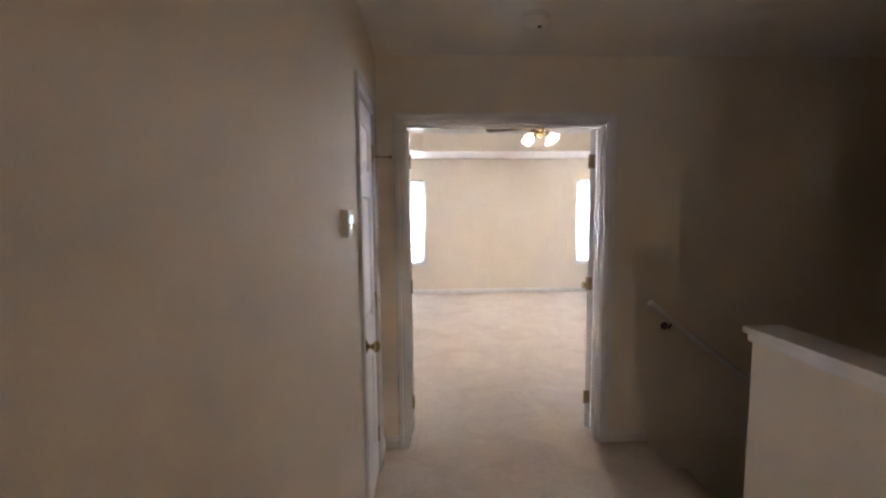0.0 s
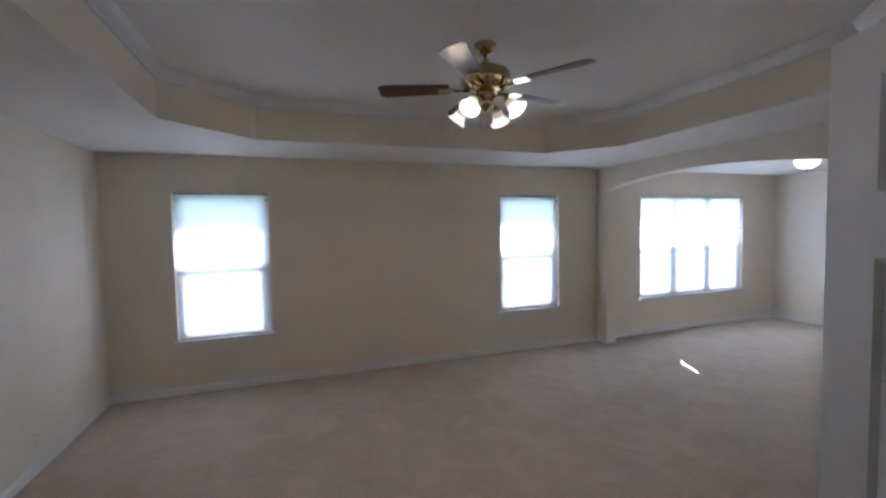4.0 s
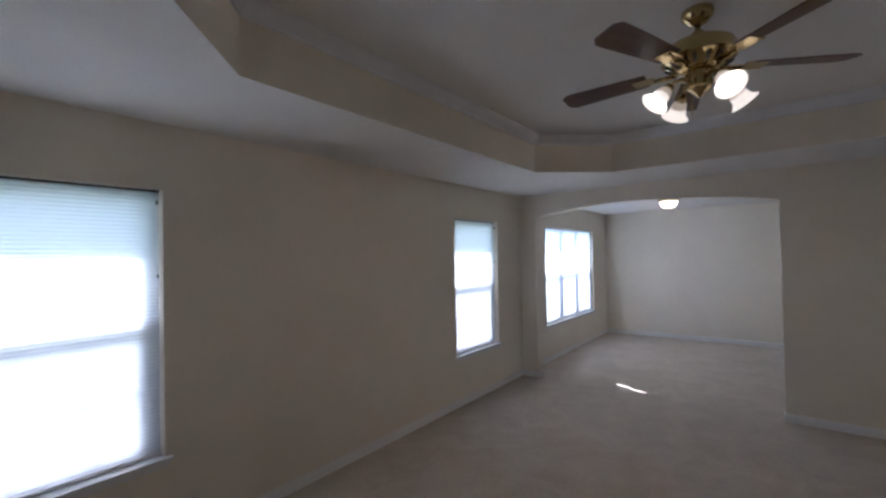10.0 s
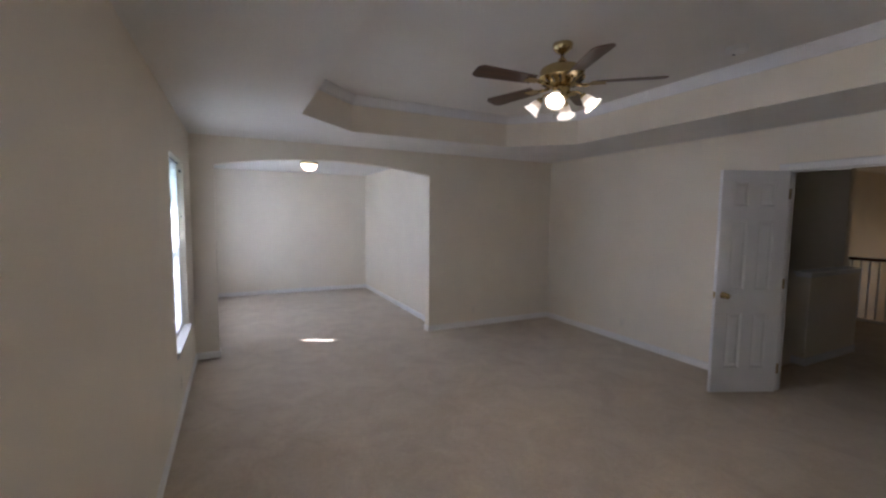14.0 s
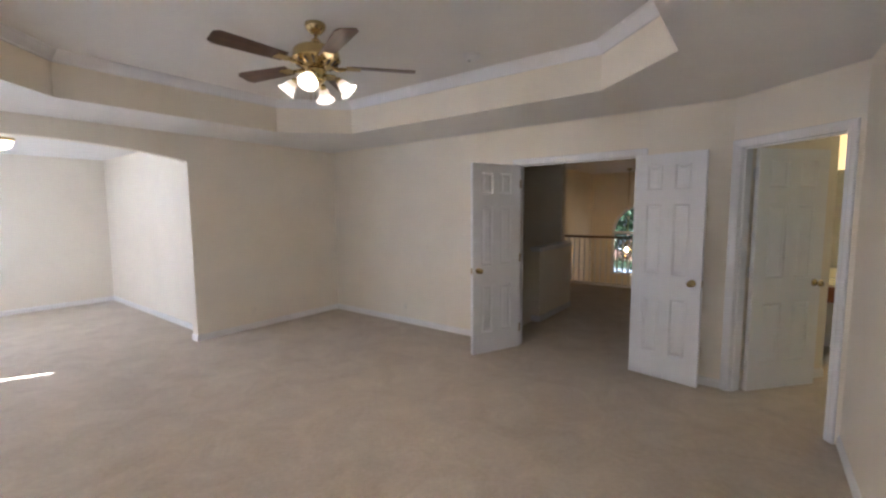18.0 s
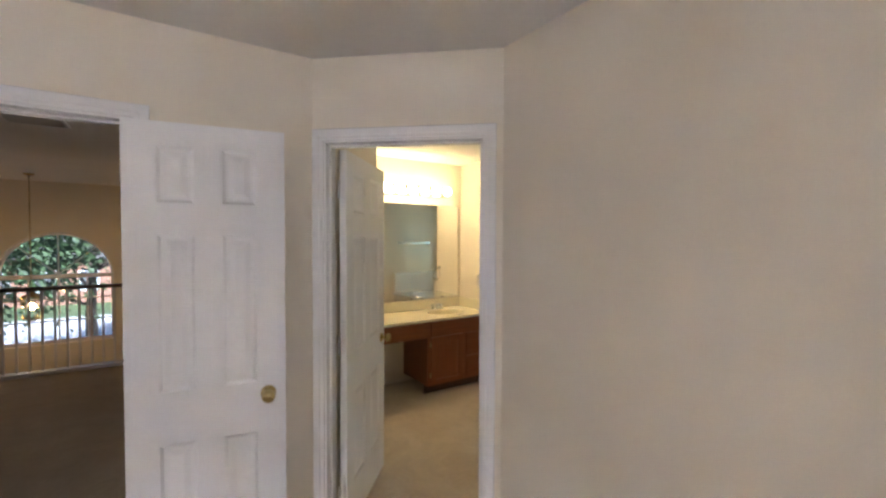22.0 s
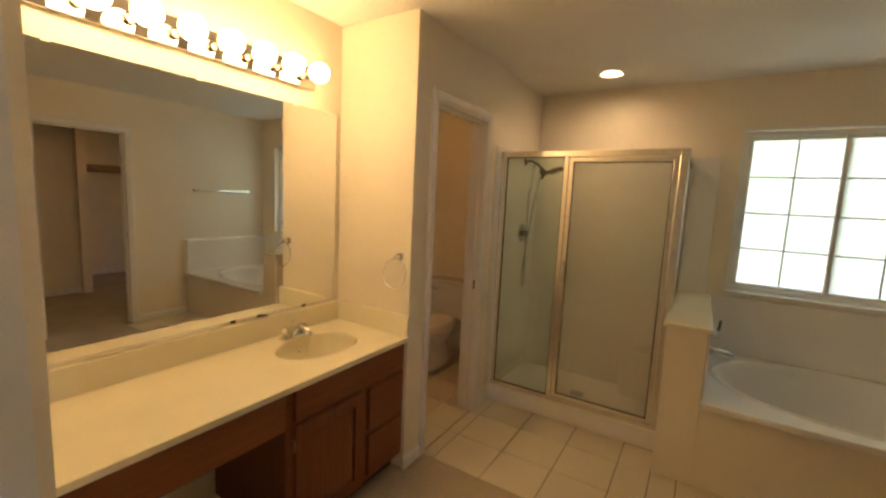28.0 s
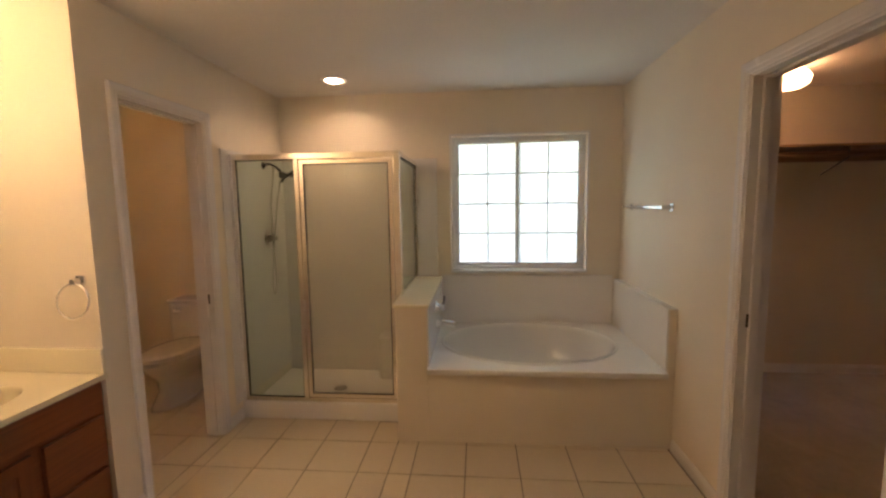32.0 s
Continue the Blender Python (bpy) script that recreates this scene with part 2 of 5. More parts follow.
CHERRY = wood("cherry_cabinet_wood", (0.17, 0.044, 0.012), (0.25, 0.076, 0.021), axis=0, rough=0.36, across=75.0)
CHERRY_V = wood("cherry_upright_wood", (0.17, 0.044, 0.012), (0.25, 0.076, 0.021), axis=2, rough=0.36, across=75.0)
KICK = material("dark_toe_kick", (0.06, 0.025, 0.012), 0.6, vary=0.15)
BLADE = wood("walnut_blade", (0.07, 0.032, 0.016), (0.14, 0.065, 0.032), axis=0, rough=0.35)
RAILWOOD = wood("dark_rail_wood", (0.055, 0.018, 0.008), (0.10, 0.035, 0.016), axis=0, rough=0.3)
SHELFWOOD = wood("closet_shelf_wood", (0.22, 0.12, 0.06), (0.33, 0.19, 0.10), axis=1, rough=0.5)
MARBLE = material("cultured_marble", (0.80, 0.745, 0.57), 0.17, vary=0.035, scale=4, fine=0.01, coat=0.3)
ACRYLIC = material("white_acrylic", (0.80, 0.785, 0.76), 0.2, vary=0.015, scale=3, fine=0.01, coat=0.2)
PORCELAIN = material("porcelain", (0.80, 0.77, 0.71), 0.1, vary=0.02, scale=4, fine=0.005, coat=0.3)
TILE = material("glazed_floor_tile", (0.72, 0.64, 0.52), 0.30, vary=0.018, scale=3, bump=0.05, bump_scale=40, fine=0.02)
GROUT = material("grout", (0.24, 0.19, 0.14), 0.9, vary=0.12, scale=15, bump=0.3, bump_scale=300)
BLIND = translucent("pleated_blind_cloth", (0.642, 0.646, 0.662), 0.72, 0.8)
FROST = translucent("frosted_glass", (0.21, 0.245, 0.23), 0.86, 0.25, 120)
GLASS = pane_glass("window_glass", (0.96, 0.98, 0.97))
# dark colour put into the foyer pane to dim its daylight and view
DIMPANE = pane_glass("daylight_dimming_glass", (0.064, 0.076, 0.090))
SCREENMESH = pane_glass("insect_screen", (0.46, 0.46, 0.47), 0.6, 0.05, (0.3, 0.3, 0.3))
SHOWERGLASS = pane_glass("shower_glass", (0.80, 0.855, 0.80), 0.05, 0.03)
HAZYGLASS = pane_glass("hazy_shower_glass", (0.88, 0.88, 0.82), 0.08, 0.16, (0.82, 0.80, 0.72))
GRID = material("grey_grid_bar", (0.42, 0.45, 0.44), 0.5, vary=0.03, scale=10)
MIRROR = material("mirror_silver", (0.91, 0.92, 0.90), 0.003, 1.0, vary=0.0, fine=0.0)
CRYSTAL = pane_glass("clear_acrylic", (0.92, 0.92, 0.9), 0.05, 0.1)
# emission paints the bulb's glow through the shade: bright bell, darker amber neck
FANSHADE = material("opal_glass_painted_glow", (0.78, 0.72, 0.62), 0.3, vary=0.05, scale=30, emit=0.07, emit_color=(1.0, 0.82, 0.60))
NECKGLOW = material("opal_glass_faint_glow", (0.70, 0.60, 0.46), 0.3, vary=0.08, scale=40, emit=0.020, emit_color=(1.0, 0.78, 0.52))
BULB = material("lit_globe_bulb", (0.95, 0.9, 0.8), 0.3, vary=0.0, emit=0.70, emit_color=(1.0, 0.765, 0.365))
FANBULB = material("lit_fan_bulb", (0.95, 0.9, 0.8), 0.3, vary=0.0, emit=14.0, emit_color=(1.0, 0.82, 0.58))
FLUSH = material("lit_flush_glass", (0.9, 0.85, 0.75), 0.3, vary=0.02, emit=0.3, emit_color=(1.0, 0.78, 0.5))
# glass of the unseen lamp added to fill the toilet room with warm light
FILLFLUSH = material("added_fill_flush_glass", (0.9, 0.85, 0.75), 0.3, vary=0.02, emit=0.36, emit_color=(1.0, 0.58, 0.19))
CANLIGHT = material("lit_recessed_lens", (0.9, 0.85, 0.75), 0.4, vary=0.02, emit=4.5, emit_color=(1.0, 0.78, 0.44))
CLOSETLAMP = material("lit_closet_globe", (0.9, 0.88, 0.8), 0.3, vary=0.02, emit=0.42, emit_color=(1.0, 0.58, 0.24))
LANTERN = material("lit_lantern_bulb", (0.95, 0.9, 0.8), 0.3, vary=0.0, emit=4.0, emit_color=(1.0, 0.64, 0.27))
SCREEN = material("lit_thermostat_screen", (0.45, 0.6, 0.75), 0.3, vary=0.02, emit=0.018, emit_color=(0.6, 0.8, 1.0))
GRASS = material("lawn", (0.07, 0.10, 0.035), 0.95, vary=0.35, scale=0.3, bump=0.6, bump_scale=12)
CONCRETE = material("concrete", (0.46, 0.45, 0.43), 0.9, vary=0.1, scale=0.8, bump=0.3, bump_scale=60)
BRICK = material("brick_facade", (0.34, 0.17, 0.11), 0.85, vary=0.2, scale=2, bump=0.4, bump_scale=30)
SHINGLE = material("roof_shingle", (0.12, 0.105, 0.095), 0.9, vary=0.2, scale=3, bump=0.5, bump_scale=25)
BARK = material("bark", (0.10, 0.075, 0.055), 0.9, vary=0.3, scale=8, bump=0.6, bump_scale=40)
LEAF = material("leaf", (0.06, 0.10, 0.035), 0.6, vary=0.4, scale=2)
EAVE = material("eave_board", (0.55, 0.52, 0.47), 0.8, vary=0.06, scale=2)


# ---- mesh builders ----
class Shape:
    """Collects vertices and faces of one mesh."""

    def __init__(self):
        self.v, self.f, self.s = [], [], []

    def add(self, verts, faces, smooth=False, m=None):
        k = len(self.v)
        self.v += [tuple(m @ Vector(p)) if m else tuple(p) for p in verts]
        self.f += [tuple(i + k for i in f) for f in faces]
        self.s += [smooth] * len(faces)
        return self

    def box(self, x0, x1, y0, y1, z0, z1, c=0.0, m=None):
        """A box, its edges chamfered by c."""
        x0, x1, y0, y1, z0, z1 = min(x0, x1), max(x0, x1), min(y0, y1), max(y0, y1), min(z0, z1), max(z0, z1)
        c = min(c, (x1 - x0) * 0.45, (y1 - y0) * 0.45, (z1 - z0) * 0.45)
        if c <= 0:
            v = [(x, y, z) for x in (x0, x1) for y in (y0, y1) for z in (z0, z1)]
            f = [(0, 1, 3, 2), (4, 6, 7, 5), (0, 4, 5, 1), (2, 3, 7, 6), (0, 2, 6, 4), (1, 5, 7, 3)]
            return self.add(v, f, False, m)
        bm = bmesh.new()
        bmesh.ops.create_cube(bm, size=1)
        bmesh.ops.scale(bm, vec=(x1 - x0, y1 - y0, z1 - z0), verts=bm.verts)
        bmesh.ops.translate(bm, vec=((x0 + x1) / 2, (y0 + y1) / 2, (z0 + z1) / 2), verts=bm.verts)
        bmesh.ops.bevel(bm, geom=bm.edges[:], offset=c, segments=2, profile=0.6, affect="EDGES")
        bm.verts.index_update()
        self.add([p.co.copy() for p in bm.verts], [[p.index for p in f.verts] for f in bm.faces], False, m)
        bm.free()
        return self

    def lathe(self, profile, seg=24, m=None, smooth=True, caps=True):
        """Rings of (radius, height) about z."""
        v = [(r * math.cos(2 * math.pi * i / seg), r * math.sin(2 * math.pi * i / seg), z) for r, z in profile for i in range(seg)]
        f = [(j * seg + i, j * seg + (i + 1) % seg, (j + 1) * seg + (i + 1) % seg, (j + 1) * seg + i) for j in range(len(profile) - 1) for i in range(seg)]
        self.add(v, f, smooth, m)
        if caps:
            k = len(self.v) - len(v)
            self.f += [tuple(k + i for i in reversed(range(seg))), tuple(k + (len(profile) - 1) * seg + i for i in range(seg))]
            self.s += [False, False]
        return self

    def tube(self, pts, r, seg=10, m=None):
        """A round bar along points; r is a number or one for each point."""
        pts = [Vector(p) for p in pts]
        rs = r if isinstance(r, (list, tuple)) else [r] * len(pts)
        v, f = [], []
        for i, p in enumerate(pts):
            d = (pts[min(i + 1, len(pts) - 1)] - pts[max(i - 1, 0)]).normalized()
            a = d.orthogonal().normalized() if i == 0 else (a - d * a.dot(d)).normalized()
            b = d.cross(a)
            v += [p + (a * math.cos(2 * math.pi * k / seg) + b * math.sin(2 * math.pi * k / seg)) * rs[i] for k in range(seg)]
        for i in range(len(pts) - 1):
            f += [(i * seg + k, i * seg + (k + 1) % seg, (i + 1) * seg + (k + 1) % seg, (i + 1) * seg + k) for k in range(seg)]
        f += [tuple(reversed(range(seg))), tuple((len(pts) - 1) * seg + k for k in range(seg))]
        return self.add(v, f, True, m)

    def ball(self, c, r, seg=16, m=None, squash=1.0):
        prof = [(r * math.sin(math.pi * i / 10) + 1e-5, -r * squash * math.cos(math.pi * i / 10)) for i in range(11)]
        t = Matrix.Translation(c)
        return self.lathe(prof, seg, (m @ t) if m else t, caps=False)

    def prism(self, poly, z0, z1, m=None):
        """An upright block on a plan polygon (counter-clockwise)."""
        n = len(poly)
        v = [(*p, z0) for p in poly] + [(*p, z1) for p in poly]
        f = [tuple(reversed(range(n))), tuple(range(n, 2 * n))] + [(i, (i + 1) % n, (i + 1) % n + n, i + n) for i in range(n)]
        return self.add(v, f, False, m)

    def mesh(self, name):
        me = bpy.data.meshes.new(name)
        me.from_pydata(self.v, [], self.f)
        me.polygons.foreach_set("use_smooth", self.s)
        me.validate()
        me.update()
        return me


def part(name, shape, mat, parent, label="", m=None):
    """One mesh under a thing or a part."""
    ob = new(name, shape.mesh(name) if isinstance(shape, Shape) else shape)
    if not ob.data.materials:
        ob.data.materials.append(mat)
    ob.parent = parent
    if m is not None:
        ob.matrix_local = m
    return tagged(ob, label)


def thing(name, m, label, category, group=""):
    ob = new(name)
    ob.empty_display_size = 0.1
    ob.matrix_world = m
    return tagged(ob, label, category, group)


def solid(name, shape, mat, label, category, group="", m=None):
    ob = new(name, shape.mesh(name))
    ob.data.materials.append(mat)
    if m is not None:
        ob.matrix_world = m
    return tagged(ob, label, category, group)


def setting(name, shape, mat, label="", category=""):
    ob = new(name, shape.mesh(name))
    ob.data.materials.append(mat)
    return tagged(ob, label, category, kind="structure")


def grid_slab(shape, u0, u1, z0, z1, t, holes, m):
    """An upright slab in the local plane (u, z), from depth 0 to -t, with rectangular holes that go through it."""
    us = sorted({u0, u1, *[min(max(h[i], u0), u1) for h in holes for i in (0, 1)]})
    zs = sorted({z0, z1, *[min(max(h[i], z0), z1) for h in holes for i in (2, 3)]})
    full = {}
    for i in range(len(us) - 1):
        for j in range(len(zs) - 1):
            u, z = (us[i] + us[i + 1]) / 2, (zs[j] + zs[j + 1]) / 2
            full[i, j] = not any(h[0] < u < h[1] and h[2] < z < h[3] for h in holes)
    for (i, j), on in full.items():
        if not on:
            continue
        a, b, c, d = us[i], us[i + 1], zs[j], zs[j + 1]
        shape.add([(a, 0, c), (b, 0, c), (b, 0, d), (a, 0, d)], [(0, 1, 2, 3)], False, m)
        shape.add([(a, -t, c), (b, -t, c), (b, -t, d), (a, -t, d)], [(3, 2, 1, 0)], False, m)
        for k, p, q in (((i - 1, j), (a, c), (a, d)), ((i + 1, j), (b, d), (b, c)), ((i, j - 1), (b, c), (a, c)), ((i, j + 1), (a, d), (b, d))):
            if not full.get(k):
                shape.add([(p[0], 0, p[1]), (q[0], 0, q[1]), (q[0], -t, q[1]), (p[0], -t, p[1])], [(0, 1, 2, 3)], False, m)
    return shape


def on_wall(a, b):
    """The pose of a wall seen from inside: x along it from a to b, y out of it into the room (the room lies to the left), z up."""
    d = Vector((b[0] - a[0], b[1] - a[1])).normalized()
    return Matrix(((d.x, -d.y, 0, a[0]), (d.y, d.x, 0, a[1]), (0, 0, 1, 0), (0, 0, 0, 1)))


def wall(name, a, b, t, z1, holes=(), z0=-0.02, label="smooth cream painted plaster wall", mat=None):
    length = math.dist(a, b)
    return setting(name, grid_slab(Shape(), 0, length, z0, z1, t, holes, on_wall(a, b)), mat or WALL, label, "wall")


def sweep(shape, profile, path, m=None):
    """A moulding: profile points (out, off) along a path of (point, direction out) pairs, with mitred joints."""
    v, f = [], []
    for p, o, n in path:
        v += [Vector(p) + Vector(o) * s + Vector(n) * d for s, d in profile]
    k = len(profile)
    for i in range(len(path) - 1):
        f += [(i * k + j, i * k + (j + 1) % k, (i + 1) * k + (j + 1) % k, (i + 1) * k + j) for j in range(k)]
    f += [tuple(reversed(range(k))), tuple((len(path) - 1) * k + j for j in range(k))]
    return shape.add(v, f, False, m)


CASING = [(-0.006, 0.0), (-0.006, 0.009), (0.000, 0.012), (0.012, 0.012), (0.018, 0.016), (0.036, 0.018), (0.044, 0.018), (0.048, 0.013), (0.048, 0.0)]


def casing(m, u0, u1, h, label="white moulded door casing"):
    """A moulded casing round an opening, on the wall's face."""
    n = (0, 1, 0)
    path = [((u0, 0, 0), (-1, 0, 0), n), ((u0, 0, h), (-1, 0, 1), n), ((u1, 0, h), (1, 0, 1), n), ((u1, 0, 0), (1, 0, 0), n)]
    return setting("trim", sweep(Shape(), CASING, path, m), TRIM, label, "trim")


def jamb(m, u0, u1, h, t):
    """The lining of a door opening, with its stop."""
    s = Shape()
    e = 0.016
    for q in ((u0, u0 + e, 0, h), (u1 - e, u1, 0, h), (u0 + e, u1 - e, h - e, h)):
        s.box(q[0], q[1], -t - 0.003, 0.003, q[2], q[3], 0.0015, m)
    for q in ((u0 + e, u0 + e + 0.011, 0, h - e - 0.011), (u1 - e - 0.011, u1 - e, 0, h - e - 0.011), (u0 + e, u1 - e, h - e - 0.011, h - e)):
        s.box(q[0], q[1], -t * 0.66, -t * 0.34, q[2], q[3], 0.002, m)
    return setting("trim", s, TRIM, "white painted door lining with stop", "trim")


BASE = [(0.0, 0.0), (0.013, 0.0), (0.013, 0.054), (0.010, 0.060), (0.008, 0.066), (0.005, 0.075), (0.0, 0.077)]


def baseboard(a, b, label="white painted baseboard along the carpet"):
    m = on_wall(a, b)
    length = math.dist(a, b)
    s = Shape()
    path = [((0, 0, 0), (0, 1, 0), (0, 0, 1)), ((length, 0, 0), (0, 1, 0), (0, 0, 1))]
    return setting("baseboard", sweep(s, BASE, path, m), BASEPAINT, label, "baseboard")


# ---- the plan: bedroom, sitting room, hall, bathroom, closet ----
H = 2.42
TOP = 2.95
TRAY = 2.765
XW, XE, YS = -0.563, 5.185, -4.84
HALLY = YS - 0.13
SX, SY = 8.92, -2.95
BX, BN, BS, AX, AY = -4.03, -3.46, -6.83, -2.195, -6.305
VE, VN = -0.605, -5.69
W0, D0 = (XW, -4.24), (0.115, YS)
HX = 0.655
ARCH0, ARCH1 = -2.765, -0.225
DOOR_H = 2.036
CD0, CD1 = -2.45, -1.72
TD0, TD1 = -3.016, -2.385

# bedroom and sitting room
WINS = [(0.033, 0.921, 0.545, 2.045), (3.68, 4.567, 0.545, 2.045), (5.985, 8.12, 0.545, 2.045)]
wall("wall_north", (9.0, 0), (-0.75, 0), 0.17, TOP, [(9.0 - b, 9.0 - a, c, d) for a, b, c, d in WINS])
wall("wall_west", (XW, 0.1), W0, 0.115, TOP)
diag = on_wall(W0, D0)
DL = math.dist(W0, D0)
BD0, BD1 = 0.078, 0.855
wall("wall_southwest", W0, D0, 0.115, TOP, [(BD0, BD1, -0.1, DOOR_H)])
DD0, DD1 = 0.803, 2.062
wall("wall_south", D0, (XE + 0.12, YS), 0.13, TOP, [(DD0 - D0[0], DD1 - D0[0], -0.1, DOOR_H)])
wall("wall_sitting_south", (XE + 0.12, SY), (SX + 0.12, SY), 0.12, TOP)
wall("wall_sitting_east", (SX, SY), (SX, 0.1), 0.14, TOP)


def arch_wall():
    """The wall between bedroom and sitting room, with a shallow arched opening."""
    s = Shape()
    m = on_wall((XE, YS), (XE, 0))
    a, b = ARCH0 - YS, ARCH1 - YS
    end = -YS
    grid_slab(s, 0, end, -0.02, TOP, 0.12, [(a, b, -0.1, 2.32)], m)
    n = 28
    low = []
    for i in range(n + 1):
        k = i / n
        low.append((a + (b - a) * k, 2.115 + 0.118 * math.sin(math.pi * k) ** 0.8))
    for (p, q), (r, t) in zip(low, low[1:]):
        s.add([(p, 0, q), (r, 0, t), (r, 0, 2.32), (p, 0, 2.32)], [(0, 1, 2, 3)], False, m)
        s.add([(p, -0.12, q), (r, -0.12, t), (r, -0.12, 2.32), (p, -0.12, 2.32)], [(3, 2, 1, 0)], False, m)
        s.add([(p, 0, q), (p, -0.12, q), (r, -0.12, t), (r, 0, t)], [(0, 1, 2, 3)], True, m)
    setting("wall_arch", s, WALL, "cream plaster wall with a shallow arched opening", "wall")


arch_wall()
OCT = [(0.333, -1.50), (0.333, -3.39), (0.915, -3.933), (3.70, -3.935), (4.266, -3.345), (4.266, -1.487), (3.735, -0.935), (0.906, -0.937)]


def tray_ceiling():
    from mathutils.geometry import tessellate_polygon
    outer = [(XW - 0.05, 0.05), (XW - 0.05, W0[1]), (W0[0] - 0.08, W0[1] - 0.08), (D0[0] - 0.08, D0[1] - 0.08), (XE + 0.06, YS - 0.08), (XE + 0.06, 0.05)]
    loops = [[Vector((*p, 0)) for p in outer], [Vector((*p, 0)) for p in OCT]]
    tri = tessellate_polygon(loops)
    pts = outer + OCT
    s = Shape()
    s.add([(*p, H) for p in pts], tri)
    s.add([(*p, H + 0.03) for p in pts], tri)
    setting("ceiling", s, CEIL, "white textured ceiling border round a raised tray", "ceiling")
    side = Shape()
    n = len(OCT)
    out = [Vector(p) for p in OCT]
    side.add([(*p, H) for p in out] + [(*p, TRAY + 0.02) for p in out], [(i, (i + 1) % n, (i + 1) % n + n, i + n) for i in range(n)])
    cx, cy = 2.3, -2.45
    big = [(cx + (p.x - cx) * 1.02, cy + (p.y - cy) * 1.03) for p in out]
    side.add([(*p, H + 0.001) for p in big] + [(*p, TRAY + 0.02) for p in big], [(i, i + n, (i + 1) % n + n, (i + 1) % n) for i in range(n)])
    setting("ceiling_tray_side", side, WALL, "cream painted upright sides of the tray ceiling", "ceiling")
    top = Shape()
    top.add([(*p, TRAY) for p in big] + [(*p, TRAY + 0.03) for p in big], [tuple(range(n)), tuple(range(n, 2 * n))])
    setting("ceiling_tray", top, CEIL, "white textured raised tray ceiling", "ceiling")
    crown = Shape()
    prof = [(0.0, -0.085), (0.012, -0.085), (0.016, -0.070), (0.030, -0.055), (0.052, -0.030), (0.060, -0.016), (0.068, -0.012), (0.068, 0.0), (0.0, 0.0)]
    path = []
    for i in list(range(n)) + [0]:
        a, b, c = out[i - 1], out[i], out[(i + 1) % n]
        n1 = Vector((-(b - a).y, (b - a).x)).normalized()
        n2 = Vector((-(c - b).y, (c - b).x)).normalized()
        o = (n1 + n2) / (1 + n1.dot(n2))
        path.append(((b.x, b.y, TRAY), (o.x, o.y, 0), (0, 0, 1)))
    setting("trim", sweep(crown, prof, path), TRIM, "white crown moulding round the tray ceiling", "trim")


tray_ceiling()
setting("ceiling_sitting", Shape().box(XE + 0.06, SX + 0.05, SY - 0.05, 0.05, H, H + 0.03), CEIL, "white textured sitting room ceiling", "ceiling")
setting("roof", Shape().box(-5.2, 9.6, -13.0, 0.17, TOP, TOP + 0.1), SHINGLE, "flat roof deck over the house", "roof")
setting("roof_eave", Shape().box(-5.2, 9.6, 0.171, 0.86, 2.47, 2.68), EAVE, "painted eave board over the windows", "roof")
# floors
TILE_X = -2.368
CARPETS = [(XW - 0.1, SX + 0.1, YS - 0.06, 0.05), (HX - 0.1, 2.36, -9.3, YS - 0.06), (2.36, 3.4, -9.3, -7.12), (TILE_X, 0.01, BS - 0.05, YS - 0.06),
           (TILE_X, XW - 0.1, YS - 0.06, BN + 0.06), (-4.4, XW - 0.1, BN + 0.06, 0.05)]
fl = Shape()
for x0, x1, y0, y1 in CARPETS:
    fl.box(x0, x1, y0, y1, -0.30, 0.0)
setting("floor", fl, CARPET, "beige cut-pile carpet with soft footmarks", "floor")


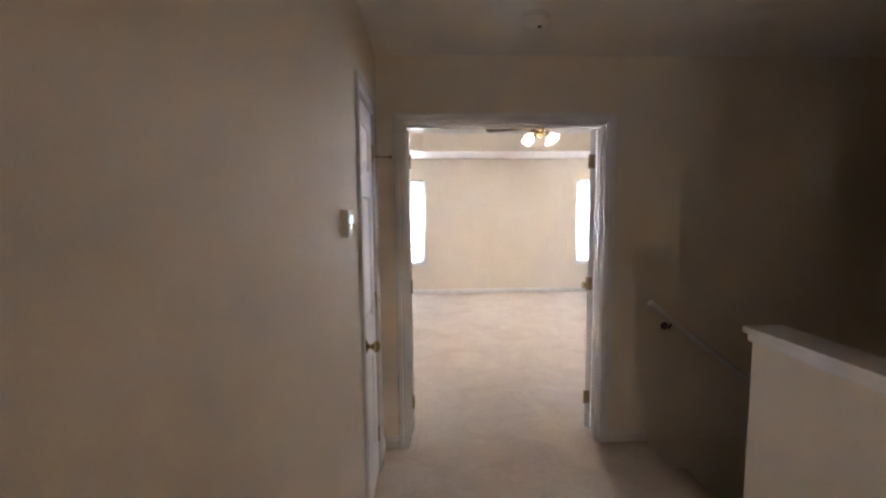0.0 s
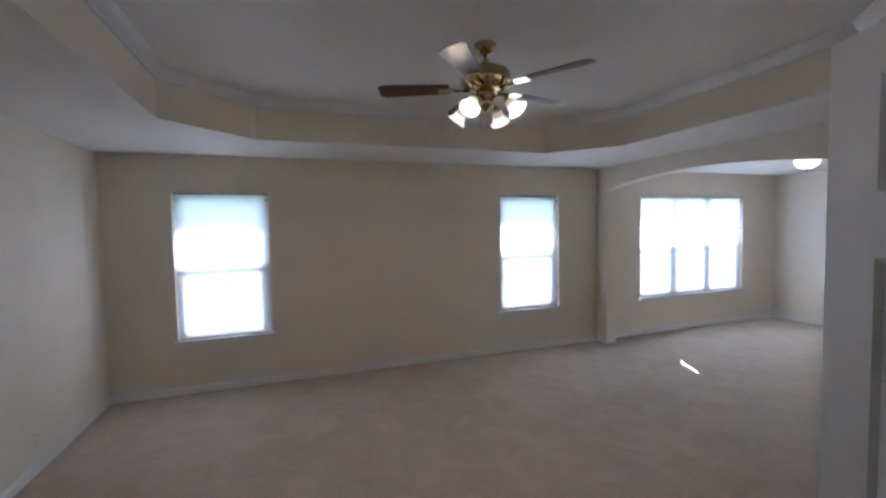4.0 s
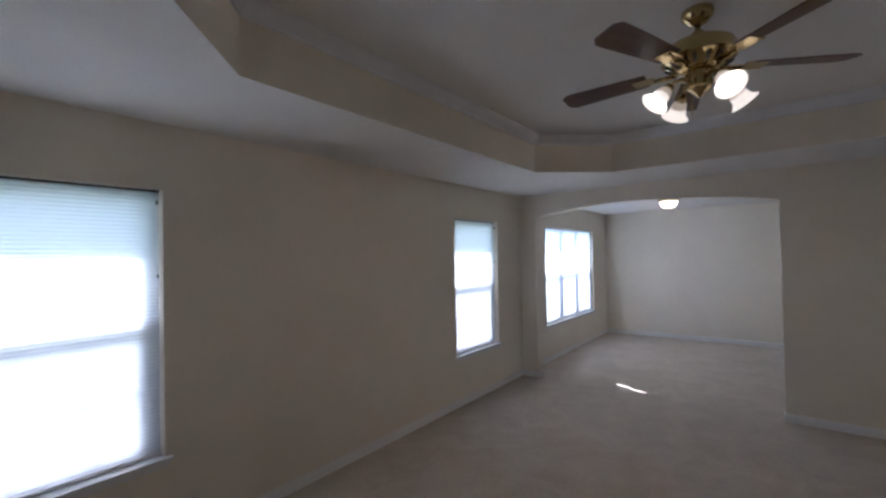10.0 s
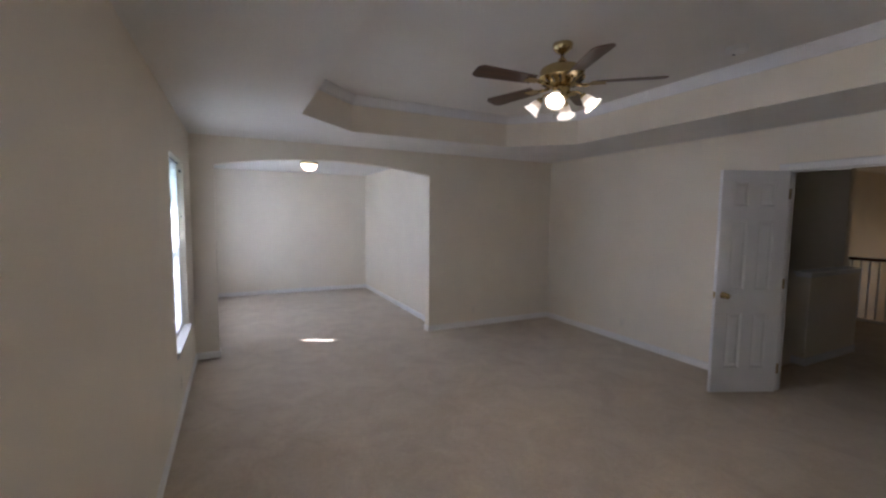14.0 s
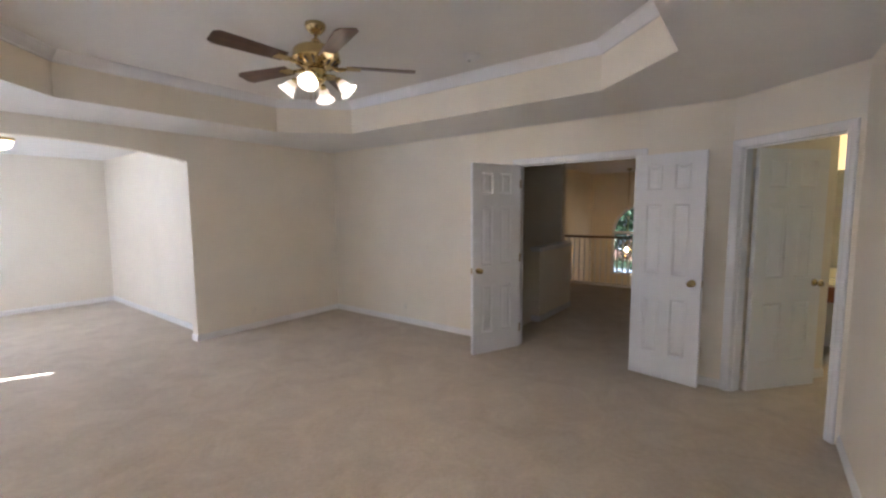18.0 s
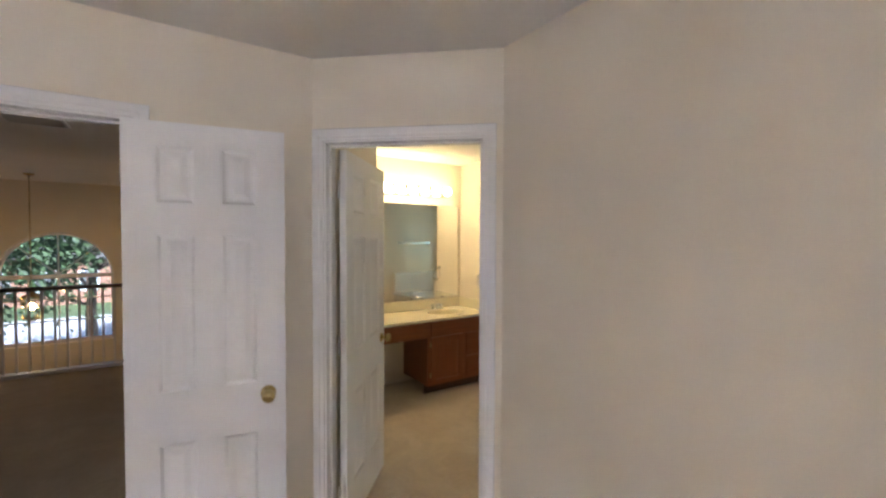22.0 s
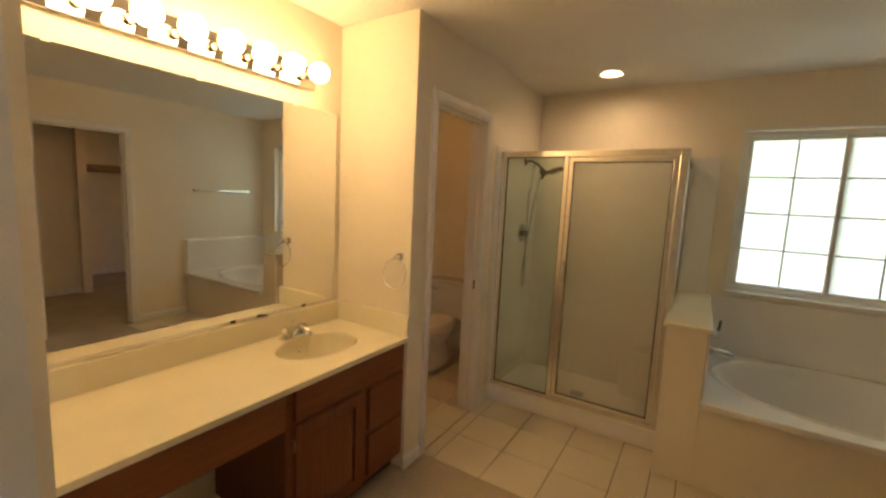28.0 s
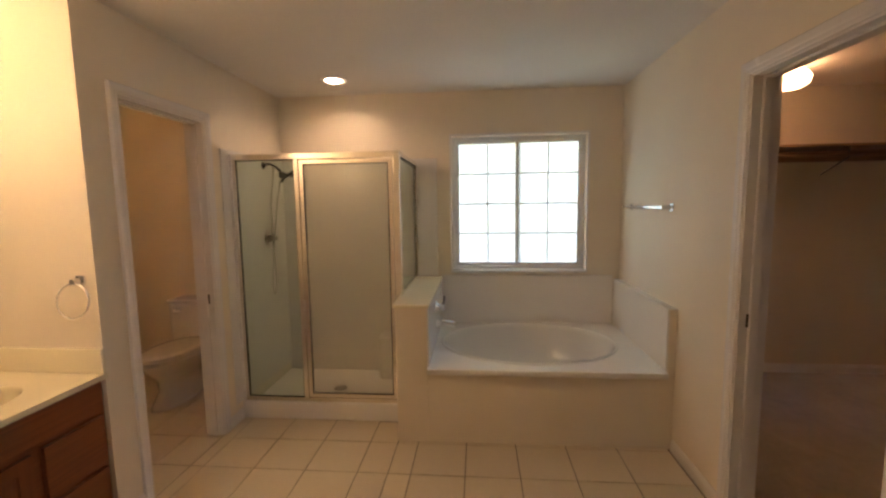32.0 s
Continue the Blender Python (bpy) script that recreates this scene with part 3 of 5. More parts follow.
# ---- windows and blinds ----
def window(name, m, w, z0, z1, cols, glass, label, sash="hung", depth=0.17):
    """A white window set deep in the wall; local x along the wall, y into the room. cols lights side by side."""
    top = new(name)
    tagged(top, label, "window", kind="structure")
    top.matrix_world = m
    y0, y1 = -depth + 0.012, -depth + 0.075
    e = 0.034
    fr = Shape()
    fr.box(0, w, y0, y1, z0, z0 + e, 0.003)
    fr.box(0, w, y0, y1, z1 - e, z1, 0.003)
    fr.box(0, e, y0, y1, z0 + e, z1 - e, 0.003)
    fr.box(w - e, w, y0, y1, z0 + e, z1 - e, 0.003)
    step = (w - e) / cols
    for i in range(1, cols):
        fr.box(i * step, i * step + e + 0.016, y0, y1, z0 + e, z1 - e, 0.003)
    part("window_frame", fr, TRIM, top)
    ym = (y0 + y1) / 2
    for i in range(cols):
        a, b = i * step + e + (0.016 if i else 0), (i + 1) * step
        zm = (z0 + z1) / 2
        for k, (c, d, off) in enumerate(((z0 + e, zm + 0.02, 0.012), (zm - 0.02, z1 - e, -0.012))):
            sh = Shape()
            t = 0.046 if k == 0 else 0.026
            for q in ((a, b, c, c + t), (a, b, d - t, d), (a, a + t, c + t, d - t), (b - t, b, c + t, d - t)):
                sh.box(q[0], q[1], ym + off - 0.011, ym + off + 0.011, q[2], q[3], 0.002)
            part("sash", sh, TRIM, top)
            g = part("pane", Shape().box(a + t, b - t, ym + off - 0.003, ym + off + 0.003, c + t, d - t), glass, top)
            g.visible_shadow = False
            mu = Shape()
            n = 3 if (b - a) > 0.7 else 2
            for j in range(1, n):
                x = a + (b - a) * j / n
                mu.box(x - 0.0045, x + 0.0045, ym + off + 0.004, ym + off + 0.010, c + t, d - t)
            z = (c + d) / 2
            mu.box(a + t, b - t, ym + off + 0.0045, ym + off + 0.0095, z - 0.0045, z + 0.0045)
            if k == 0:
                part("muntin", mu, TRIM, top)
                part("insect_screen", Shape().add([(a, ym - 0.026, c), (b, ym - 0.026, c), (b, ym - 0.026, d), (a, ym - 0.026, d)], [(0, 1, 2, 3)]), SCREENMESH, top, "fine dark insect screen")
    sill = Shape().box(-0.035, w + 0.035, 0.0, 0.028, z0 - 0.022, z0 + 0.003, 0.005).box(0, w, -depth + 0.075, 0.0, z0 + 0.0005, z0 + 0.003)
    sill.box(-0.02, w + 0.02, 0.0, 0.012, z0 - 0.052, z0 - 0.022, 0.003)
    part("window_sill", sill, TRIM, top, "white painted sill")
    return top


def pleated_blind(m, w, z0, z1, left=0.004, right=0.004, cord_side=1):
    """A closed pleated blind between the reveals of a window."""
    b = thing("pleated_blind", m, "closed white pleated cloth blind glowing with daylight", "blind", "blinds on the windows")
    y = -0.048
    # the rail's dark colour draws the shadowed gap at the blind's top
    part("headrail", Shape().box(left, w - right, y - 0.034, y + 0.010, z1 - 0.013, z1 - 0.003, 0.002), DARKMETAL, b, "slim head rail coloured dark for the shadow line over the cloth")
    for x in (left + 0.03, w - right - 0.03):
        part("bracket", Shape().box(x - 0.012, x + 0.012, y + 0.010, y + 0.013, z1 - 0.016, z1 - 0.001, 0.001), GREYPLASTIC, b, "small mounting bracket")
    part("bottom_rail", Shape().box(left, w - right, y - 0.030, y + 0.006, z0 + 0.006, z0 + 0.024, 0.004), PLASTIC, b)
    lo, hi = z0 + 0.024, z1 - 0.013
    n = int((hi - lo) / 0.0105)
    for y1, lab in ((y, "white pleated cloth"), (y - 0.026, "white pleated cloth on the window side")):
        v = []
        for i in range(n + 1):
            z = lo + (hi - lo) * i / n
            d = y1 + (0.0012 if i % 2 else -0.0012)
            v += [(left + 0.002, d, z), (w - right - 0.002, d, z)]
        part("cloth", Shape().add(v, [(2 * i, 2 * i + 1, 2 * i + 3, 2 * i + 2) for i in range(n)]), BLIND, b, lab)
    x = w - right - 0.018 if cord_side > 0 else left + 0.018
    c = Shape().tube([(x, y + 0.022, z1 - 0.03), (x + 0.001, y + 0.026, z1 - 0.2), (x - 0.003, y + 0.024, z1 - 0.48)], 0.0016, 6)
    part("cord", c, PLASTIC, b)
    part("cord_cleat", Shape().box(x - 0.006, x + 0.006, y + 0.014, y + 0.034, z1 - 0.088, z1 - 0.062, 0.004), GREYPLASTIC, b, "small dark cord lock")
    part("cord_tassel", Shape().lathe([(0.002, 0.012), (0.005, 0.004), (0.0055, -0.004), (0.003, -0.008)], 10, Matrix.Translation((x - 0.003, y + 0.024, z1 - 0.49))), GREYPLASTIC, b, "small dark cord tassel")
    return b


for i, (x0, x1, z0, z1) in enumerate(WINS):
    m = pose(x1, 0, 0, 0, 0, 180)
    window(f"window_{i + 1}", m, x1 - x0, z0, z1, 3 if x1 - x0 > 1.5 else 1, GLASS, "white vinyl double-hung window behind a blind")
    pleated_blind(m, x1 - x0, z0, z1, right=0.050 if i == 2 else 0.009, cord_side=-1)

# ---- door openings ----
sw = on_wall(D0, (XE, YS))
casing(sw, DD0 - D0[0], DD1 - D0[0], DOOR_H)
jamb(sw, DD0 - D0[0], DD1 - D0[0], DOOR_H, 0.13)
hw = on_wall((XE, HALLY), (HX, HALLY))
casing(hw, XE - DD1, XE - DD0, DOOR_H)
casing(diag, BD0, BD1, DOOR_H)
jamb(diag, BD0, BD1, DOOR_H, 0.115)
bk = diag @ pose(DL, -0.115, 0, 0, 0, 180)
casing(bk, DL - BD1, DL - BD0, DOOR_H)


def knob(parent, m, mat=None):
    """A round door knob on its rose; local z points out of the door."""
    s = Shape().lathe([(0.031, 0.0), (0.031, 0.004), (0.026, 0.008), (0.012, 0.011), (0.011, 0.028), (0.016, 0.034), (0.025, 0.041), (0.028, 0.050), (0.026, 0.059), (0.016, 0.066), (0.004, 0.068)], 24)
    return part("door_knob", s, mat or BRASS, parent, "polished brass knob", m)


def door(name, m, w, h, cols, hinge_mat, label, swing=1, knob_z=0.895, plates=True):
    """A moulded panel door; local x from its hinge edge to its free edge, y through its thickness, z up."""
    d = tagged(new(name), label, "door", kind="structure")
    d.matrix_world = m
    t = 0.035
    st = 0.112 if cols == 2 else 0.105
    mid = 0.10
    rows = [(0.225, 0.735), (0.945, 1.565), (1.69, h - 0.092)]
    if cols == 2:
        xs = [(st, (w - mid) / 2), ((w + mid) / 2, w - st)]
    else:
        xs = [(st, w - st)]
    holes = [(a, b, c, e) for a, b in xs for c, e in rows]
    fr = grid_slab(Shape(), 0, w, 0, h, t, holes, Matrix.Translation((0, t / 2, 0)))
    part("door_frame", fr, DOOR, d)
    for a, b, c, e in holes:
        s = Shape()
        for sg in (1, -1):
            y0, y1, y2 = sg * t / 2, sg * (t / 2 - 0.009), sg * (t / 2 - 0.002)
            q = [0.0, 0.012, 0.022, 0.045]
            ring = [[(a + k, yy, c + k), (b - k, yy, c + k), (b - k, yy, e - k), (a + k, yy, e - k)] for k, yy in zip(q, (y0, y1, y1, y2))]
            v = [p for r in ring for p in r]
            f = [(4 * j + i, 4 * j + (i + 1) % 4, 4 * j + 4 + (i + 1) % 4, 4 * j + 4 + i) for j in range(3) for i in range(4)] + [(12, 13, 14, 15)]
            s.add(v, f if sg < 0 else [tuple(reversed(g)) for g in f])
        part("panel", s, DOOR, d)
    x = w - 0.070
    knob(d, pose(x, t / 2, knob_z, -90, 0, 0))
    knob(d, pose(x, -t / 2, knob_z, 90, 0, 0))
    part("latch_plate", Shape().box(w - 0.0005, w + 0.001, -0.012, 0.012, knob_z - 0.028, knob_z + 0.028), BRASS, d, "brass latch plate")
    for z in (0.22, h / 2, h - 0.20):
        s = Shape().lathe([(0.006, -0.045), (0.0065, -0.043), (0.0065, 0.043), (0.006, 0.045)], 10, Matrix.Translation((-0.006, swing * (t / 2 + 0.003), z)))
        if plates:
            s.box(-0.0015, 0.0, -t / 2 + 0.004, t / 2 - 0.002, z - 0.044, z + 0.044)
            s.box(-0.024, 0.0, swing * (t / 2 - 0.003), swing * (t / 2 + 0.0005), z - 0.044, z + 0.044)
        part("hinge", s, hinge_mat, d, "door hinge")
    return d


LW = (DD1 - DD0 - 0.032) / 2 - 0.003
door("door_1", pose(DD0 + 0.040, YS + 0.036, 0.012, 0, 0, 170.0), 0.575, 2.003, 2, OLDBRASS, "white six-panel door leaf folded back against the wall", swing=1, plates=False)
door("door_2", pose(DD1 - 0.032, YS + 0.024, 0.012, 0, 0, 66.0), LW, 2.003, 2, OLDBRASS, "white six-panel door leaf standing open into the bedroom", swing=1)
hb = diag @ Vector((BD1 - 0.047, -0.136, 0))
door("door_3", pose(hb.x, hb.y, 0.012, 0, 0, 229.0), 0.705, 2.003, 2, TRIM, "white six-panel bathroom door swung inwards", swing=1)

# ---- baseboards ----
c = 0.048
for a, b in [((SX, 0), (XE + 0.12, 0)), ((XE, 0), (XW, 0)), ((XW, 0), (XW, W0[1])), ((D0[0], YS), (DD0 - c, YS)), ((DD1 + c, YS), (XE, YS)), ((XE, YS), (XE, ARCH0)),
             ((XE, ARCH1), (XE, 0)), ((XE + 0.12, SY), (SX, SY)), ((SX, SY), (SX, 0)), ((XE - 0.013, ARCH0), (XE + 0.133, ARCH0)), ((XE + 0.133, ARCH1), (XE - 0.013, ARCH1)),
             ((DD0 - c, HALLY), (HX, HALLY)), ((HX, HALLY), (HX, -5.14)), ((HX, -5.75), (HX, -9.3)), ((2.36, HALLY), (DD1 + c, HALLY)),
             ((XW - 0.115, BN), (CD1 + c, BN)), ((CD0 - c, BN), (-2.99, BN)), ((-3.23, AY), (TD0 - c, AY)), ((TD1 + c, AY), (AX + 0.013, AY)),
             ((-4.27, -0.3), (-4.27, BN + 0.115)), ((XW - 0.115, -1.53), (-2.70, -1.53)), ((-2.70, -1.53), (-2.70, -0.3)), ((-2.70, -0.3), (-4.27, -0.3)), ((VE, VN), (-0.02, -4.933)), ((VE, -6.3), (VE, VN))]:
    if math.dist(a, b) > 0.03:
        baseboard(a, b)

# ---- hall, stair and foyer ----
CL0, CL1 = -5.69, -5.20
wall("wall_hall_west", (HX, HALLY + 0.01), (HX, -9.4), 0.1, H + 0.05, [(HALLY + 0.01 - CL1, HALLY + 0.01 - CL0, -0.1, DOOR_H)])
hm = on_wall((HX, HALLY + 0.01), (HX, -9.4))
casing(hm, HALLY + 0.01 - CL1, HALLY + 0.01 - CL0, DOOR_H)
jamb(hm, HALLY + 0.01 - CL1, HALLY + 0.01 - CL0, DOOR_H, 0.1)
d4 = door("door_4", pose(HX - 0.020, CL1 - 0.019, 0.012, 0, 0, -90), CL1 - CL0 - 0.038, 2.003, 1, BRASS, "closed narrow white three-panel closet door", swing=1, knob_z=0.86)
part("door_stop", Shape().tube([(-0.006, 0.022, 1.79), (-0.03, 0.06, 1.79), (-0.035, 0.115, 1.79)], 0.004, 8).lathe([(0.009, 0), (0.009, 0.012)], 12, pose(-0.035, 0.112, 1.79, -90, 0, 0)), BRASS, d4, "brass hinge door stop")
FY, FX = -11.6, 3.35
setting("ceiling_hall", Shape().box(HX - 0.15, 9.0, FY - 0.1, HALLY + 0.06, H, H + 0.04), CEIL, "white hall ceiling", "ceiling")
wall("wall_stair_south", (2.42, -7.10), (6.2, -7.10), 0.12, H + 0.05, z0=-3.0)
wall("wall_stair_south_back", (6.2, -7.22), (2.42, -7.22), 0.004, H + 0.05, z0=-0.3)
wall("wall_stair_east", (6.0, -7.2), (6.0, HALLY + 0.05), 0.12, H + 0.05, z0=-3.0)
wall("wall_stair_north", (6.1, HALLY - 0.004), (2.36, HALLY - 0.004), 0.004, 0.0, z0=-3.0)
wall("wall_stair_north_upper", (6.1, HALLY), (XE + 0.11, HALLY), 0.12, H + 0.05, z0=-0.02)
wall("wall_linen_south", (-0.05, -6.0), (HX - 0.09, -6.0), 0.1, H + 0.05)
wall("wall_lower_west", (HX, HALLY), (HX, -9.36), 0.1, -0.30, z0=-3.0)
wall("wall_lower_north", (2.36, HALLY), (HX - 0.1, HALLY), 0.1, -0.30, z0=-3.0)
wall("wall_foyer_east", (FX, FY), (FX, -7.21), 0.12, H + 0.05, z0=-3.0)
wall("wall_foyer_west", (HX, -9.35), (HX, FY), 0.1, H + 0.05, z0=-3.0)
setting("floor_foyer", Shape().box(HX - 0.2, 6.2, FY - 0.2, HALLY + 0.1, -2.95, -2.85), TILE, "pale foyer floor downstairs", "floor")
setting("wall_floor_edge", Shape().box(HX, FX, -9.31, -9.30, -0.3, -0.001), TRIM, "white fascia at the edge of the upper floor", "trim")


def arched_wall():
    """The foyer's outer wall with a round-headed window opening."""
    s = Shape()
    m = on_wall((HX - 0.1, FY), (FX + 0.1, FY))
    x0, x1, zb, zs = 1.45 - HX + 0.1, 2.85 - HX + 0.1, -0.12, 0.94
    r = (x1 - x0) / 2
    length = FX + 0.2 - HX
    grid_slab(s, 0, length, -3.0, H + 0.05, 0.15, [(x0, x1, zb, zs + r)], m)
    n = 24
    arc = [(x0 + r - r * math.cos(math.pi * i / n), zs + r * math.sin(math.pi * i / n)) for i in range(n + 1)]
    for (a, b), (c, d) in zip(arc, arc[1:]):
        s.add([(a, 0, b), (c, 0, d), (c, 0, zs + r), (a, 0, zs + r)], [(0, 1, 2, 3)], False, m)
        s.add([(a, -0.15, b), (c, -0.15, d), (c, -0.15, zs + r), (a, -0.15, zs + r)], [(3, 2, 1, 0)], False, m)
        s.add([(a, 0, b), (a, -0.15, b), (c, -0.15, d), (c, 0, d)], [(0, 1, 2, 3)], True, m)
    setting("wall_foyer_south", s, WALL, "cream foyer wall with a round-headed window", "wall")
    w = tagged(new("window_4"), "tall round-headed foyer window with white bars", "window", kind="structure")
    w.matrix_world = m
    fr = Shape()
    y0, y1 = -0.13, -0.08
    fr.box(x0, x0 + 0.045, y0, y1, zb, zs, 0.003).box(x1 - 0.045, x1, y0, y1, zb, zs, 0.003).box(x0, x1, y0, y1, zb, zb + 0.05, 0.003)
    fr.box(x0 + 0.045, x1 - 0.045, y0, y1, zs - 0.03, zs + 0.03, 0.003)
    ring = [(x0 + r - (r - 0.022) * math.cos(math.pi * i / n), (y0 + y1) / 2, zs + (r - 0.022) * math.sin(math.pi * i / n)) for i in range(n + 1)]
    fr.tube(ring, 0.024, 8)
    part("window_frame", fr, TRIM, w)
    bars = Shape()
    for i in range(1, 4):
        x = x0 + (x1 - x0) * i / 4
        bars.box(x - 0.010, x + 0.010, -0.112, -0.098, zb + 0.05, zs - 0.03)
    for z in (0.23, 0.58):
        bars.box(x0 + 0.045, x1 - 0.045, -0.111, -0.099, z - 0.010, z + 0.010)
    for k in (45, 90, 135):
        a = radians(k)
        bars.tube([(x0 + r, -0.105, zs + 0.03), (x0 + r + (r - 0.03) * math.cos(a), -0.105, zs + (r - 0.03) * math.sin(a))], 0.009, 6)
    part("muntin", bars, TRIM, w)
    pane = Shape().add([(x0, -0.106, zb)] + [(a, -0.106, b) for a, b in arc] + [(x1, -0.106, zb)], [tuple(range(n + 3))])
    part("pane", pane, DIMPANE, w)


arched_wall()


def half_wall():
    t = thing("half_wall", pose(2.32, -5.927, 0), "cream half wall with a white moulded cap at the stair", "half wall")
    L = 7.10 - 5.927
    part("wall_body", Shape().box(-0.06, 0.06, -L, 0, 0, 0.967), WALL, t)
    part("cap", Shape().box(-0.085, 0.085, -L, 0.03, 1.000, 1.027, 0.006).box(-0.072, 0.072, -L, 0.016, 0.967, 1.000, 0.008), TRIM, t, "white moulded cap")
    s = Shape()
    v = [(0.06, y, z) for y in (-0.11, 0.0) for z in (-0.5, 0.89)] + [(1.9, y, z) for y in (-0.11, 0.0) for z in (-2.0, -0.56)]
    s.add(v, [(0, 1, 3, 2), (4, 6, 7, 5), (0, 4, 5, 1), (2, 3, 7, 6), (0, 2, 6, 4), (1, 5, 7, 3)])
    part("sloped_guard", s, WALL, t, "cream guard wall that slopes down with the stair")
    part("base_trim", Shape().box(-0.073, -0.06, -L, 0.013, 0, 0.084, 0.003).box(-0.06, 0.06, 0.0, 0.013, 0, 0.084, 0.003), TRIM, t, "white baseboard")


half_wall()


def staircase():
    t = thing("staircase", pose(2.36, -5.46, 0), "carpeted stair going down beside the hall", "stairs")
    for i in range(7):
        part("step", Shape().box(i * 0.25, 0.25 * (i + 1) + 0.02, -0.45, 0.475, -0.19 * (i + 1) - 0.20, -0.19 * (i + 1), 0.01), CARPET, t)
    part("landing", Shape().box(1.75, 3.63, -1.63, 0.475, -1.75, -1.52, 0.01), CARPET, t)


staircase()


def handrail():
    t = thing("handrail", pose(2.315, -5.045, 0.93), "white painted handrail on brackets along the stair wall", "handrail")
    d = Vector((0.64, 0, -0.50))
    part("rail", Shape().tube([Vector((0, 0, 0)), d * 0.05, d * 2.6], 0.021, 12), TRIM, t)
    for k in (0.22, 1.3, 2.3):
        p = d * k
        part("bracket", Shape().tube([p + Vector((0, 0, -0.02)), p + Vector((0, 0.02, -0.06)), p + Vector((0, 0.07, -0.06))], 0.007, 8).lathe([(0.026, 0), (0.024, 0.006)], 14, Matrix.Translation(p + Vector((0, 0.0765, -0.06))) @ pose(0, 0, 0, 90, 0, 0)), DARKMETAL, t, "dark metal bracket")


handrail()


def railing():
    t = thing("railing", pose(HX, -9.24, 0), "dark wooden rail on white square balusters over the foyer", "railing")
    L = FX - HX
    part("handrail", Shape().box(0, L, -0.032, 0.032, 0.955, 1.0, 0.012), RAILWOOD, t, "dark stained wooden rail")
    part("shoe_rail", Shape().box(0, L, -0.05, 0.05, 0.0, 0.045, 0.004), TRIM, t, "white shoe rail")
    n = 25
    me = Shape().box(-0.011, 0.011, -0.011, 0.011, 0.045, 0.955, 0.002).mesh("baluster")
    for i in range(n):
        part("baluster", me, TRIM, t, m=Matrix.Translation((0.06 + (L - 0.12) * i / (n - 1), 0, 0)))


railing()


def foyer_lantern():
    t = thing("hanging_lantern", pose(2.25, -10.6, 0.62), "brass hanging lantern with a lit bulb on a long chain", "lantern")
    part("chain", Shape().tube([(0, 0, 0.2), (0, 0, H - 0.62)], 0.006, 6), BRASS, t)
    part("canopy", Shape().lathe([(0.06, 0), (0.055, -0.02), (0.015, -0.035)], 16, Matrix.Translation((0, 0, H - 0.62))), BRASS, t)
    part("roof_cap", Shape().lathe([(0.02, 0.2), (0.05, 0.17), (0.11, 0.14), (0.105, 0.13)], 6, smooth=False), BRASS, t)
    part("bottom_cap", Shape().lathe([(0.085, -0.16), (0.09, -0.17), (0.03, -0.2)], 6, smooth=False), BRASS, t)
    for k in range(6):
        a = 2 * math.pi * k / 6
        part("bar", Shape().tube([(0.105 * math.cos(a), 0.105 * math.sin(a), 0.135), (0.086 * math.cos(a), 0.086 * math.sin(a), -0.165)], 0.005, 6), BRASS, t)
    part("bulb", Shape().ball((0, 0, 0), 0.045, 14), LANTERN, t, "lit bulb")


foyer_lantern()


def smoke_detector(m, label="round white smoke detector on the ceiling"):
    t = thing("smoke_detector", m, label, "smoke detector")
    part("base", Shape().lathe([(0.070, 0.0), (0.070, -0.010)], 28), PLASTIC, t)
    part("cover", Shape().lathe([(0.064, -0.010), (0.064, -0.022), (0.056, -0.034), (0.036, -0.040), (0.005, -0.041)], 28), PLASTIC, t)
    part("button", Shape().lathe([(0.010, -0.040), (0.010, -0.044), (0.002, -0.045)], 12, Matrix.Translation((0.022, 0, 0.0))), GREYPLASTIC, t, "small test button")


smoke_detector(pose(1.475, -5.46, H))
smoke_detector(pose(1.81, -3.54, TRAY))


def grille(name, m, w, d, n, mat, label, dark):
    t = thing(name, m, label, "air vent")
    part("frame", Shape().box(-w / 2, w / 2, -d / 2, -d / 2 + 0.018, -0.008, 0, 0.002).box(-w / 2, w / 2, d / 2 - 0.018, d / 2, -0.008, 0, 0.002)
         .box(-w / 2, -w / 2 + 0.018, -d / 2 + 0.018, d / 2 - 0.018, -0.008, 0, 0.002).box(w / 2 - 0.018, w / 2, -d / 2 + 0.018, d / 2 - 0.018, -0.008, 0, 0.002), mat, t)
    part("backing", Shape().box(-w / 2 + 0.018, w / 2 - 0.018, -d / 2 + 0.018, d / 2 - 0.018, -0.002, -0.0005), GREYPLASTIC, t)
    for i in range(n):
        y = -d / 2 + 0.018 + (d - 0.036) * (i + 0.5) / n
        part("slat", Shape().box(-w / 2 + 0.018, w / 2 - 0.018, -0.007, 0.007, -0.001, 0.001, m=pose(0, y, -0.006, 38, 0, 0)), dark, t)
    return t


grille("ceiling_vent", pose(-0.27, -2.63, H, 0, 0, 90), 0.34, 0.12, 6, GREYPLASTIC, "narrow dark louvred air vent in the ceiling", GREYPLASTIC)
grille("ceiling_vent", pose(1.50, -7.02, H), 0.36, 0.30, 12, PLASTIC, "white return air grille in the hall ceiling", PLASTIC)


def thermostat():
    t = thing("thermostat", pose(HX, -6.03, 1.465, 0, 0, -90), "beige wall thermostat with a small lit screen", "thermostat")
    part("body", Shape().box(-0.045, 0.045, 0.0, 0.028, -0.048, 0.048, 0.006), PLASTIC, t)
    part("screen", Shape().box(-0.030, 0.022, 0.028, 0.0295, 0.000, 0.026), SCREEN, t, "small lit screen")
    t.matrix_world = on_wall((HX, -6.055), (HX, -7)) @ Matrix.Translation((0, 0, 1.465))


thermostat()


